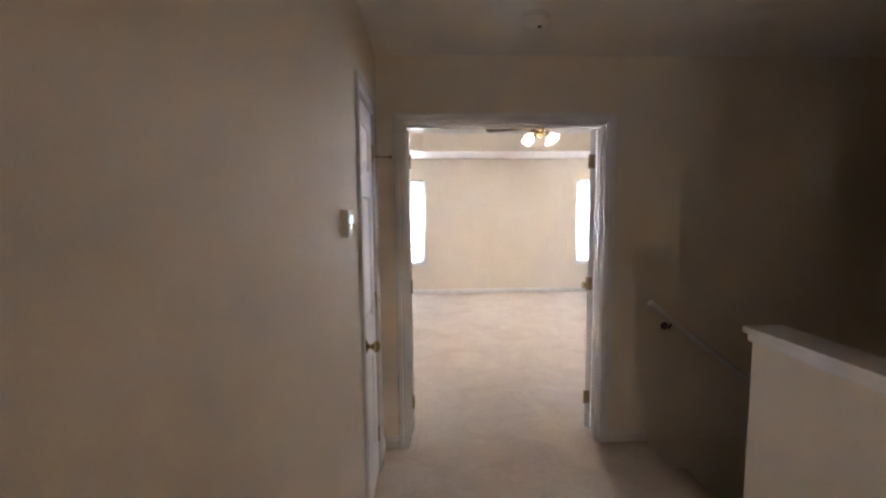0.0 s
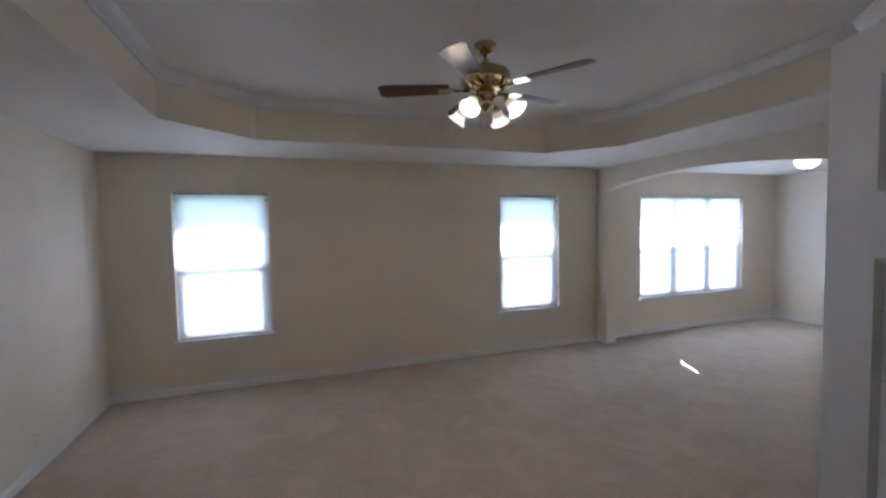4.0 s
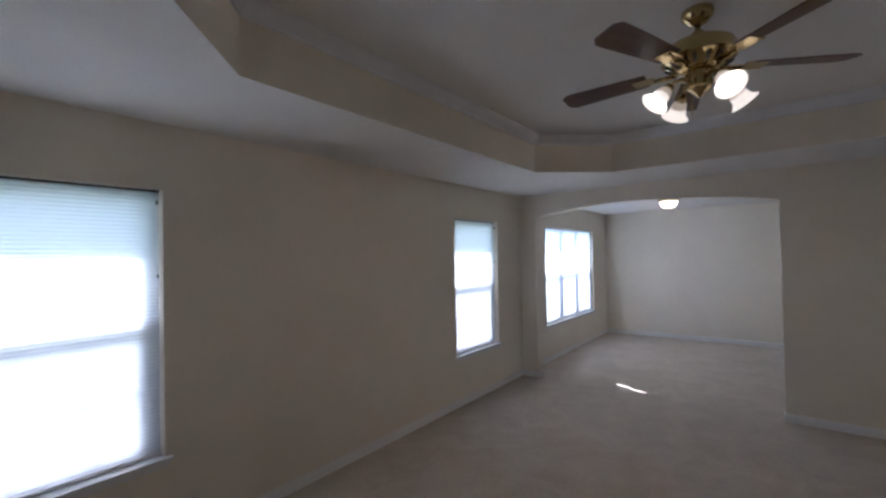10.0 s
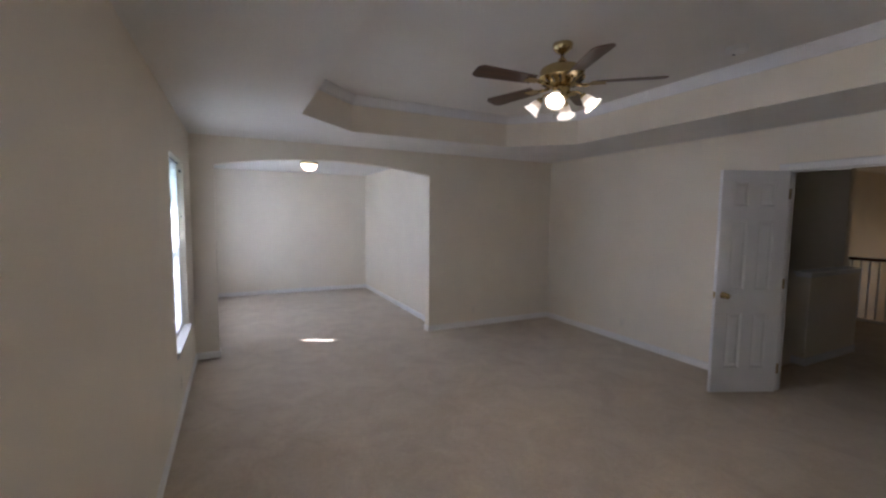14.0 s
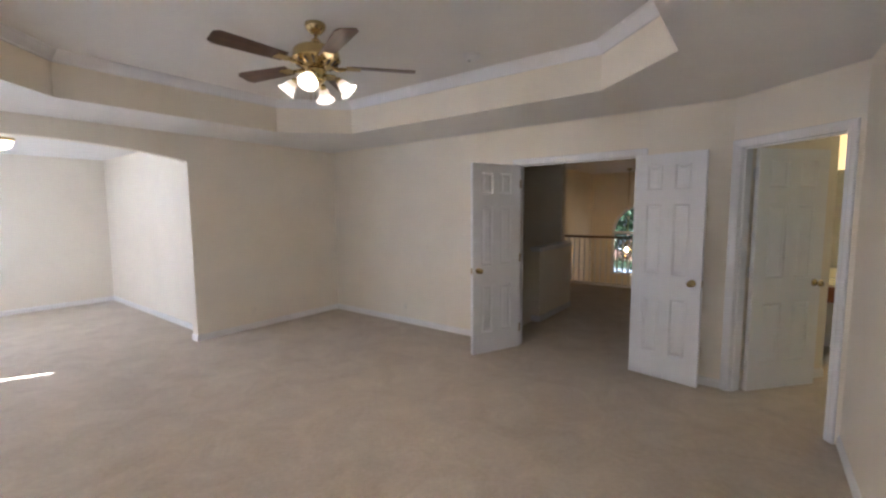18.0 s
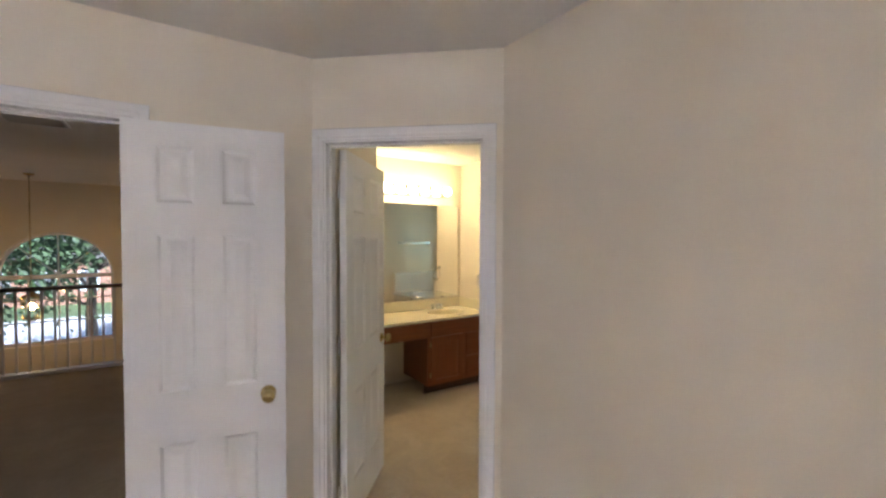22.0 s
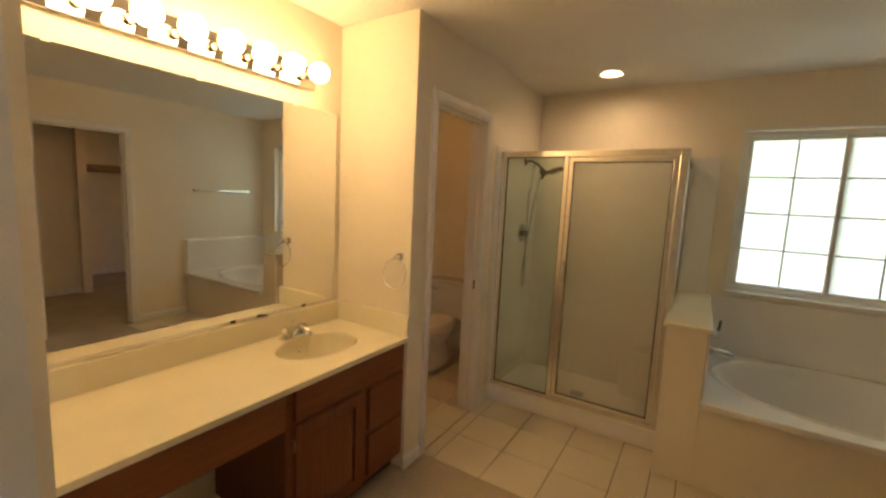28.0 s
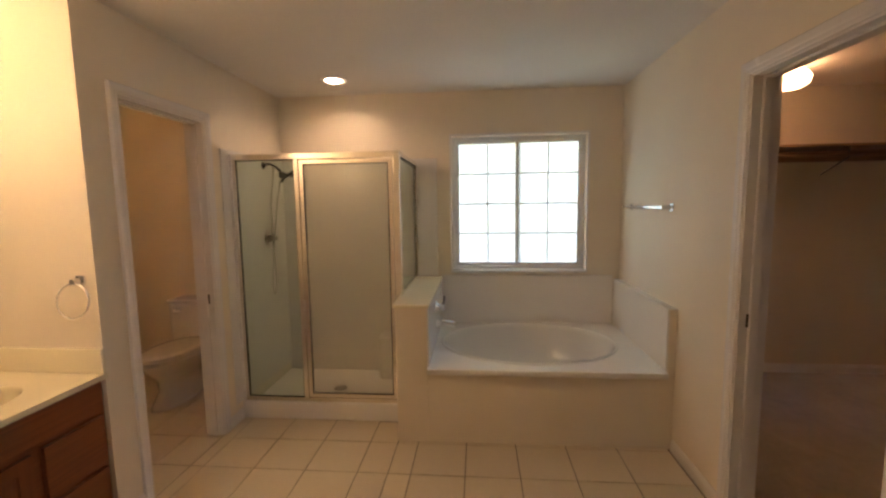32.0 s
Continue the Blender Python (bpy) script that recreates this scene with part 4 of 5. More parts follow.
def outlet(m):
    t = thing("wall_outlet", m, "cream double socket plate low on the wall", "outlet", "outlets along the bedroom walls")
    part("plate", Shape().box(-0.035, 0.035, 0, 0.005, -0.057, 0.057, 0.002), PLATE, t)
    for z in (-0.022, 0.022):
        part("socket", Shape().lathe([(0.016, 0), (0.015, 0.002)], 14, pose(0, 0.005, z, -90, 0, 0)), PLATE, t)
        part("slot", Shape().box(-0.006, -0.004, 0.007, 0.0075, z - 0.003, z + 0.006).box(0.004, 0.006, 0.007, 0.0075, z - 0.003, z + 0.006), GREYPLASTIC, t)


for m in (on_wall((3.74, YS), (5, YS)), on_wall((XE, -3.47), (XE, 0)), on_wall((0.56, 0), (0, 0)), on_wall((1.06, 0), (0, 0)), on_wall((3.88, 0), (0, 0)), on_wall((XW, -1.2), (XW, -2))):
    outlet(m @ Matrix.Translation((0, 0, 0.235)))


# ---- ceiling fan ----
def ceiling_fan():
    t = thing("ceiling_fan", pose(2.322, -2.445, TRAY - 0.055), "polished brass ceiling fan with brown blades and four lit bell shades", "ceiling fan")
    part("canopy", Shape().lathe([(0.066, 0.055), (0.068, 0.043), (0.062, 0.020), (0.040, -0.003), (0.020, -0.011)], 28), BRASS, t)
    part("downrod", Shape().tube([(0, 0, -0.005), (0, 0, -0.085)], 0.013, 14), BRASS, t)
    part("coupling", Shape().lathe([(0.014, -0.038), (0.026, -0.046), (0.030, -0.056), (0.024, -0.066), (0.016, -0.070), (0.028, -0.078), (0.032, -0.084)], 24), BRASS, t)
    part("motor_housing", Shape().lathe([(0.030, -0.080), (0.062, -0.084), (0.112, -0.096), (0.143, -0.114), (0.152, -0.136), (0.152, -0.166), (0.157, -0.171), (0.157, -0.178), (0.150, -0.184), (0.130, -0.200), (0.098, -0.220), (0.060, -0.232)], 40), BRASS, t)
    for k in range(16):
        part("vent_slot", Shape().tube([(0.142, 0, -0.1925), (0.124, 0, -0.206), (0.106, 0, -0.2175)], 0.0062, 6), DARKMETAL, t, "dark motor vent", Matrix.Rotation(radians(22.5 * k), 4, "Z"))
    part("switch_housing", Shape().lathe([(0.058, -0.230), (0.062, -0.246), (0.055, -0.262), (0.050, -0.290), (0.056, -0.300), (0.044, -0.316), (0.022, -0.332), (0.010, -0.346), (0.004, -0.352)], 28), BRASS, t)
    for k in range(5):
        a = radians(14 + 72 * k)
        m = Matrix.Rotation(a, 4, "Z")
        ir = Shape()
        ir.box(0.09, 0.20, -0.018, 0.018, -0.222, -0.216, 0.002).box(0.19, 0.29, -0.042, 0.042, -0.219, -0.214, 0.002)
        ir.tube([(0.10, 0, -0.226), (0.15, 0.012, -0.232), (0.19, 0.0, -0.226)], 0.008, 8)
        part("blade_iron", ir, BRASS, t, "brass blade bracket", m)
        n = 14
        out = []
        for i in range(n + 1):
            u = i / n
            r = 0.225 + 0.435 * u
            hw = 0.052 + 0.020 * u
            if u > 0.9:
                hw *= math.sqrt(max(0.0, 1 - ((u - 0.9) / 0.105) ** 2)) * 0.55 + 0.45
            out.append((r, hw))
        poly = [(r, -w) for r, w in out] + [(r, w) for r, w in reversed(out)]
        part("blade", Shape().prism(poly, -0.003, 0.003), BLADE, t, "brown wooden fan blade", m @ pose(0, 0, -0.209, 11, 0, 0))
    for k in range(4):
        m = Matrix.Rotation(radians(38 + 90 * k), 4, "Z")
        part("lamp_arm", Shape().tube([(0.045, 0, -0.275), (0.08, 0, -0.268), (0.115, 0, -0.276), (0.135, 0, -0.295)], 0.0075, 10), BRASS, t, "", m)
        tilt = m @ pose(0.137, 0, -0.297, 0, -42, 0) @ Matrix.Scale(0.9, 4)
        part("socket_cup", Shape().lathe([(0.012, 0.006), (0.022, 0.0), (0.026, -0.018), (0.027, -0.030), (0.020, -0.032)], 20), BRASS, t, "", tilt)
        part("shade", Shape().lathe([(0.041, -0.066), (0.044, -0.088), (0.051, -0.106), (0.066, -0.120), (0.071, -0.123), (0.066, -0.1215), (0.049, -0.106), (0.041, -0.088), (0.038, -0.066)], 28, caps=False), FANSHADE, t, "opal glass bell shade with the bulb's glow put into its colour", tilt)
        part("shade_neck", Shape().lathe([(0.026, -0.026), (0.034, -0.040), (0.041, -0.066), (0.038, -0.066), (0.031, -0.042)], 28, caps=False), NECKGLOW, t, "neck of the shade, given a fainter amber glow", tilt)
        part("bulb", Shape().ball((0, 0, -0.080), 0.026, 14), FANBULB, t, "lit bulb", tilt)
    for x in (-0.02, 0.024):
        part("pull_chain", Shape().tube([(x, 0.03, -0.315), (x * 1.2, 0.034, -0.44)], 0.0014, 6), BRASS, t)


ceiling_fan()


def flush_lamp(m, glass):
    t = thing("ceiling_lamp", m, "brass-rimmed flush ceiling lamp with a lit glass bowl", "ceiling lamp")
    part("rim", Shape().lathe([(0.165, 0.0), (0.168, -0.012), (0.155, -0.026), (0.145, -0.028)], 32), BRASS, t)
    part("bowl", Shape().lathe([(0.146, -0.024), (0.142, -0.045), (0.120, -0.072), (0.080, -0.090), (0.030, -0.098), (0.004, -0.099)], 32), glass, t, "lit ribbed glass bowl")
    part("finial", Shape().lathe([(0.010, -0.097), (0.012, -0.106), (0.004, -0.116)], 12), BRASS, t)


flush_lamp(pose(7.05, -1.50, H) @ Matrix.Diagonal((0.85, 0.85, 1.45, 1.0)), FLUSH)
# this second lamp is an unseen addition that brightens the toilet room
flush_lamp(pose(-3.05, -7.15, H), FILLFLUSH)

# ---- bathroom ----
PB = 0.115
nb = (XW - PB, BN)
wall("wall_bath_north", nb, (BX - 0.1, BN), PB, H + 0.05, [(nb[0] - CD1, nb[0] - CD0, -0.1, DOOR_H)])
nm = on_wall(nb, (BX, BN))
casing(nm, nb[0] - CD1, nb[0] - CD0, DOOR_H)
jamb(nm, nb[0] - CD1, nb[0] - CD0, DOOR_H, PB)
BWY0, BWY1, BWZ0, BWZ1 = -4.835, -3.735, 0.945, 2.06
wall("wall_bath_west", (BX, BN + 0.05), (BX, -8.1), 0.16, TOP, [(BN + 0.05 - BWY1, BN + 0.05 - BWY0, BWZ0, BWZ1)])
wall("wall_toilet", (BX, AY), (AX - PB, AY), PB, H + 0.05, [(TD0 - BX, TD1 - BX, -0.1, DOOR_H)])
wall("wall_alcove", (AX, AY), (AX, BS - 0.1), PB, H + 0.05)
tm = on_wall((BX, AY), (AX, AY))
casing(tm, TD0 - BX, TD1 - BX, DOOR_H)
jamb(tm, TD0 - BX, TD1 - BX, DOOR_H, PB)
wall("wall_bath_south", (AX - 0.1, BS), (VE + 0.1, BS), PB, H + 0.05)
wall("wall_bath_east", (VE, VN), (0.0064, -4.897), 0.1, H + 0.05)
wall("wall_vanity_end", (VE, BS - 0.1), (VE, VN), 0.1, H + 0.05)
wall("wall_toilet_south", (BX, -7.9), (AX - PB, -7.9), PB, H + 0.05)
wall("wall_toilet_west", (-3.98, AY - PB), (-3.98, -7.9), 0.04, H + 0.05)
wall("wall_toilet_east", (AX - PB - 0.002, -7.9), (AX - PB - 0.002, AY - PB), 0.004, H + 0.05)
CANX, CANY, CANR = -3.618, -5.675, 0.062


def bath_ceiling():
    """One sheet over bathroom, toilet and closet, with a hole for the recessed light."""
    from mathutils.geometry import tessellate_polygon
    outer = [(-4.4, 0.05), (-4.4, -8.05), (HX - 0.1, -8.05), (HX - 0.1, YS - 0.07), (XW - 0.06, YS - 0.07), (XW - 0.06, 0.05)]
    hole = [(CANX - CANR, CANY - CANR), (CANX + CANR, CANY - CANR), (CANX + CANR, CANY + CANR), (CANX - CANR, CANY + CANR)]
    tri = tessellate_polygon([[Vector((*p, 0)) for p in outer], [Vector((*p, 0)) for p in hole]])
    pts = outer + hole
    n = len(pts)
    faces = [tuple(t) for t in tri] + [tuple(reversed([i + n for i in t])) for t in tri]
    faces += [(6 + i, 6 + (i + 1) % 4, 6 + (i + 1) % 4 + n, 6 + i + n) for i in range(4)]
    setting("ceiling_bath", Shape().add([(*p, H) for p in pts] + [(*p, H + 0.03) for p in pts], faces), CEIL, "white textured bathroom ceiling", "ceiling")


bath_ceiling()
setting("ceiling_bath_corner", Shape().prism([(XW - 0.06, YS - 0.07), (-0.02, YS - 0.07), (XW - 0.06, -4.28)], H, H + 0.03), CEIL, "white textured bathroom ceiling", "ceiling")
# closet
wall("wall_closet_west", (-4.27, 0.0), (-4.27, BN), 0.1, H + 0.05)
wall("wall_closet_return", (XW - 0.1, -1.53), (-2.70, -1.53), 0.1, H + 0.05)
wall("wall_closet_side", (-2.70, -1.63), (-2.70, -0.3), 0.1, H + 0.05)
wall("wall_closet_north", (XW - 0.1, -0.3), (-4.3, -0.3), 0.1, H + 0.05)

bw = tagged(new("window_5"), "frosted two-panel sliding bathroom window with a white grid", "window", kind="structure")
bw.matrix_world = on_wall((BX, BWY1), (BX, BWY0))
WW = BWY1 - BWY0


def bath_window(top):
    e = 0.03
    y0, y1 = -0.115, -0.055
    fr = Shape().box(0, WW, y0, y1, BWZ0, BWZ0 + e, 0.003).box(0, WW, y0, y1, BWZ1 - e, BWZ1, 0.003).box(0, e, y0, y1, BWZ0 + e, BWZ1 - e, 0.003).box(WW - e, WW, y0, y1, BWZ0 + e, BWZ1 - e, 0.003)
    part("window_frame", fr, ALLOY, top, "grey painted metal window frame")
    half = WW / 2
    for k, (a, b, y) in enumerate(((e, half + 0.02, -0.075), (half - 0.02, WW - e, -0.098))):
        c, d, t = BWZ0 + e, BWZ1 - e, 0.024
        s = Shape()
        for q in ((a, b, c, c + t), (a, b, d - t, d), (a, a + t, c + t, d - t), (b - t, b, c + t, d - t)):
            s.box(q[0], q[1], y - 0.010, y + 0.010, q[2], q[3], 0.002)
        part("sash", s, ALLOY, top, "grey painted metal sash")
        mu = Shape()
        xm = (a + b) / 2
        mu.box(xm - 0.005, xm + 0.005, y + 0.0035, y + 0.008, c + t, d - t)
        for j in range(1, 4):
            z = c + t + (d - c - 2 * t) * j / 4
            mu.box(a + t, b - t, y + 0.0030, y + 0.0075, z - 0.005, z + 0.005)
        part("muntin", mu, GRID, top)
        for i in range(2):
            for j in range(4):
                z0, z1 = c + t + (d - c - 2 * t) * j / 4, c + t + (d - c - 2 * t) * (j + 1) / 4
                x0, x1 = (a + t, xm) if i == 0 else (xm, b - t)
                part("pane", Shape().add([(x0, y, z0), (x1, y, z0), (x1, y, z1), (x0, y, z1)], [(0, 1, 2, 3)]), FROST, top)
        for z in (c + 0.10, d - 0.10):
            part("latch", Shape().box(a + 0.004, a + 0.016, y + 0.010, y + 0.020, z - 0.02, z + 0.02, 0.003), SATIN, top)
    part("window_sill", Shape().box(-0.015, WW + 0.015, -0.055, 0.022, BWZ0 - 0.022, BWZ0 + 0.002, 0.004), TRIM, top, "white sill")
    rv = Shape()
    for q in ((-0.018, 0.0, BWZ0 + 0.002, BWZ1), (WW, WW + 0.018, BWZ0 + 0.002, BWZ1), (-0.018, WW + 0.018, BWZ1, BWZ1 + 0.018)):
        rv.box(q[0], q[1], 0.0, 0.008, q[2], q[3], 0.002)
    part("window_trim", rv, TRIM, top, "narrow white trim")


bath_window(bw)


# vanity
def front_panel(name, parent, x0, x1, z0, z1, raised, y=0.0):
    """A drawer or door front with an eased edge and, on doors, a recessed panel."""
    s = Shape()
    if raised:
        r = 0.052
        grid_slab(s, x0, x1, z0, z1, 0.019, [(x0 + r, x1 - r, z0 + r, z1 - r)], Matrix.Translation((0, y + 0.019, 0)))
        f = part(name, s, CHERRY_V, parent)
        a, b, c, d = x0 + r, x1 - r, z0 + r, z1 - r
        q = [(0, 0.008), (0.028, 0.015)]
        v = [p for k, yy in q for p in ((a + k, y + yy, c + k), (b - k, y + yy, c + k), (b - k, y + yy, d - k), (a + k, y + yy, d - k))]
        part("door_panel", Shape().add(v, [(i, (i + 1) % 4, 4 + (i + 1) % 4, 4 + i) for i in range(4)] + [(4, 5, 6, 7)]), CHERRY_V, f)
        return f
    return part(name, s.box(x0, x1, y, y + 0.019, z0, z1, 0.004), CHERRY, parent)


def vanity():
    yb, yf = BS, -6.325
    D = yf - yb
    cab = thing("vanity_cabinet", pose(AX, yf, 0, 0, 0, 0), "reddish-brown cherry vanity base with a door and two drawers", "cabinet", "vanity units under the worktop")
    x0, x1 = 0.004, 0.757
    s = Shape()
    s.box(x0, x0 + 0.018, -D + 0.002, -0.0195, 0.09, 0.742).box(x1 - 0.018, x1, -D + 0.002, -0.0195, 0.09, 0.742).box(x0 + 0.018, x1 - 0.018, -D + 0.002, -0.0195, 0.09, 0.108)
    part("body", s, CHERRY_V, cab)
    ff = grid_slab(Shape(), x0, x1, 0.09, 0.742, 0.019, [(x0 + 0.04, 0.27, 0.38, 0.56), (x0 + 0.04, 0.27, 0.15, 0.32), (0.35, x1 - 0.05, 0.12, 0.56), (x0 + 0.05, x1 - 0.05, 0.62, 0.71)], Matrix.Identity(4))
    part("face_frame", ff, CHERRY, cab)
    part("toe_kick", Shape().box(x0, x1, -0.075, -0.06, 0.0, 0.09), KICK, cab, "dark recessed toe kick")
    front_panel("false_front", cab, x0 + 0.020, x1 - 0.035, 0.604, 0.732, False)
    front_panel("door", cab, 0.333, x1 - 0.035, 0.098, 0.578, True)
    for i in (0.2, 0.5):
        part("hinge", Shape().box(x1 - 0.035, x1 - 0.025, 0.0, 0.016, i - 0.025, i + 0.025, 0.002), OLDBRASS, cab)
    front_panel("drawer", cab, x0 + 0.020, 0.288, 0.362, 0.578, False)
    front_panel("drawer", cab, x0 + 0.020, 0.288, 0.118, 0.335, False)
    kn = thing("vanity_apron", pose(AX, yf, 0), "reddish-brown cherry apron over the vanity knee space", "cabinet", "vanity units under the worktop")
    part("rail", Shape().box(x1 + 0.001, VE - AX - 0.003, -0.019, 0.0, 0.575, 0.742), CHERRY, kn)
    part("drawer_front", Shape().box(x1 + 0.05, VE - AX - 0.04, 0.0, 0.019, 0.592, 0.730, 0.004), CHERRY, kn)
    # worktop with a moulded oval basin
    top = thing("vanity_worktop", pose(AX, BS, 0.743), "cream cultured marble worktop with a moulded oval basin", "worktop")
    w, dp = -AX + VE - 0.004, 0.54
    cx, cy, rx, ry = 0.38, 0.262, 0.222, 0.158
    s = Shape()
    n = 48
    ring = [(cx + rx * math.cos(2 * math.pi * i / n), cy + ry * math.sin(2 * math.pi * i / n)) for i in range(n)]
    from mathutils.geometry import tessellate_polygon
    rect = [(0.003, 0.003), (w, 0.003), (w, dp), (0.003, dp)]
    loops = [[Vector((*p, 0)) for p in rect], [Vector((*p, 0)) for p in ring]]
    s.add([(*p, 0.024) for p in rect + ring], tessellate_polygon(loops))
    s.add([(*p, 0.0) for p in rect + ring], tessellate_polygon(loops))
    s.add([(*p, 0.0) for p in rect] + [(*p, 0.024) for p in rect], [(i, (i + 1) % 4, 4 + (i + 1) % 4, 4 + i) for i in range(4)])
    part("slab", s, MARBLE, top)
    prof = [(1.0, 0.024), (0.985, 0.0225), (0.965, 0.017), (0.945, 0.004), (0.91, -0.030), (0.85, -0.076), (0.74, -0.115), (0.55, -0.140), (0.3, -0.151), (0.08, -0.154)]
    v = [(cx + rx * k * math.cos(2 * math.pi * i / n), cy + ry * k * math.sin(2 * math.pi * i / n), z) for k, z in prof for i in range(n)]
    f = [(j * n + i, j * n + (i + 1) % n, (j + 1) * n + (i + 1) % n, (j + 1) * n + i) for j in range(len(prof) - 1) for i in range(n)]
    part("basin", Shape().add(v, f, True), MARBLE, top)
    part("drain", Shape().lathe([(0.022, 0.0), (0.020, 0.003), (0.008, 0.001)], 18, Matrix.Translation((cx, cy, -0.154))), CHROME, top)
    part("overflow", Shape().lathe([(0.010, 0.0), (0.008, 0.002)], 14, pose(cx, cy - ry * 0.885, -0.045, -70, 0, 0)), CHROME, top)
    part("backsplash", Shape().box(0.003, w, 0.003, 0.022, 0.0245, 0.138, 0.005), MARBLE, top, "cream marble upstand")
    part("sidesplash", Shape().box(0.003, 0.022, 0.0225, dp - 0.004, 0.0245, 0.138, 0.005), MARBLE, top, "cream marble upstand")


vanity()


def basin_tap():
    t = thing("basin_tap", pose(AX + 0.395, BS + 0.100, 0.767), "chrome centre-set basin tap with clear handles", "tap")
    part("base_plate", Shape().box(-0.078, 0.078, -0.026, 0.026, 0, 0.020, 0.008), CHROME, t)
    part("spout", Shape().tube([(0, -0.004, 0.015), (0, 0.012, 0.048), (0, 0.05, 0.066), (0, 0.105, 0.058), (0, 0.122, 0.044)], [0.018, 0.016, 0.013, 0.012, 0.011], 14), CHROME, t)
    for x in (-0.052, 0.052):
        part("handle", Shape().lathe([(0.013, 0.018), (0.013, 0.030), (0.022, 0.034), (0.026, 0.046), (0.024, 0.060), (0.010, 0.066)], 8, Matrix.Translation((x, 0, 0)), smooth=False), CRYSTAL, t, "clear acrylic handle")
        part("handle_stem", Shape().lathe([(0.010, 0.018), (0.010, 0.058)], 10, Matrix.Translation((x, 0, 0))), CHROME, t)
    part("lift_rod", Shape().tube([(0, -0.018, 0.02), (0, -0.020, 0.085)], 0.003, 8).ball((0, -0.020, 0.087), 0.006, 10), CHROME, t)


basin_tap()


def wall_mirror():
    x0, x1, z0, z1 = -2.155, -0.635, 0.893, 1.940
    t = thing("wall_mirror", pose(x0, BS, z0), "large frameless wall mirror over the vanity", "mirror")
    part("glass", Shape().box(0, x1 - x0, 0.003, 0.008, 0, z1 - z0), MIRROR, t)
    for x in (0.28, 0.75, 1.22):
        part("clip", Shape().box(x - 0.012, x + 0.012, 0.0, 0.011, z1 - z0 - 0.006, z1 - z0 + 0.006, 0.002), PLASTIC, t)
    for x in (0.22, 0.487, 0.622):
        part("clip", Shape().box(x - 0.012, x + 0.012, 0.0, 0.012, -0.006, 0.008, 0.002), DARKMETAL, t, "small dark mirror clip")
    part("bottom_channel", Shape().box(0, x1 - x0, 0.0, 0.010, -0.008, 0.004), CHROME, t)


wall_mirror()


def light_bar():
    t = thing("vanity_light", pose(-1.987, BS, 2.085), "chrome strip of lit round globe bulbs over the mirror", "vanity light")
    n = 8
    L = 0.149 * (n - 1) + 0.15
    part("back_plate", Shape().box(0, L, 0.002, 0.030, -0.055, 0.055, 0.005), BRIGHT, t, "mirror-bright chrome strip")
    for i in range(n):
        x = 0.075 + 0.149 * i
        part("socket", Shape().lathe([(0.021, 0.0), (0.021, 0.052), (0.018, 0.056)], 16, pose(x, 0.030, 0, -90, 0, 0)), DARKCHROME, t)
        part("bulb", Shape().lathe([(0.016, 0.0), (0.019, 0.008), (0.034, 0.022), (0.0445, 0.040), (0.0480, 0.058), (0.0455, 0.077), (0.034, 0.096), (0.014, 0.1055), (0.002, 0.1065)], 20, pose(x, 0.080, 0, -90, 0, 0)), BULB, t, "lit globe bulb")


light_bar()


def towel_ring():
    t = thing("towel_ring", on_wall((AX, -6.37), (AX, -7)) @ Matrix.Translation((0, 0, 1.19)), "chrome towel ring on the alcove wall", "towel ring")
    part("post", Shape().box(-0.02, 0.02, 0, 0.012, -0.02, 0.02, 0.004).box(-0.011, 0.011, 0.010, 0.05, -0.011, 0.011, 0.003), CHROME, t)
    pts = [(0.075 * math.sin(2 * math.pi * i / 36), 0.042 + 0.010 * (1 - math.cos(2 * math.pi * i / 36)), -0.010 - 0.075 * (1 - math.cos(2 * math.pi * i / 36))) for i in range(37)]
    part("ring", Shape().tube(pts, 0.0042, 8), CHROME, t)


towel_ring()


def towel_bar():
    t = thing("towel_bar", on_wall((-3.12, BN), (-3.8, BN)) @ Matrix.Translation((0, 0, 1.465)), "chrome towel bar on the wall over the bath", "towel bar")
    for x in (0.0, 0.66):
        part("post", Shape().box(x - 0.022, x + 0.022, 0, 0.010, -0.022, 0.022, 0.004).box(x - 0.012, x + 0.012, 0.008, 0.07, -0.012, 0.012, 0.003), CHROME, t)
    part("bar", Shape().box(0, 0.66, 0.052, 0.064, -0.009, 0.009, 0.003), CHROME, t)


towel_bar()

# shower
PY0, PY1, PX = -5.135, -4.94, -3.005
SFX = -3.255


def pony_wall():
    t = thing("pony_wall", pose(PX, PY0, 0), "low cream wall with a pale marble cap between shower and bath", "half wall")
    part("wall_body", Shape().box(BX - PX + 0.002, 0, 0.0, PY1 - PY0, 0, 0.868), WALL, t)
    part("cap", Shape().box(BX - PX + 0.002, 0.018, -0.018, PY1 - PY0 + 0.018, 0.868, 0.892, 0.006), MARBLE, t, "pale marble cap")


pony_wall()


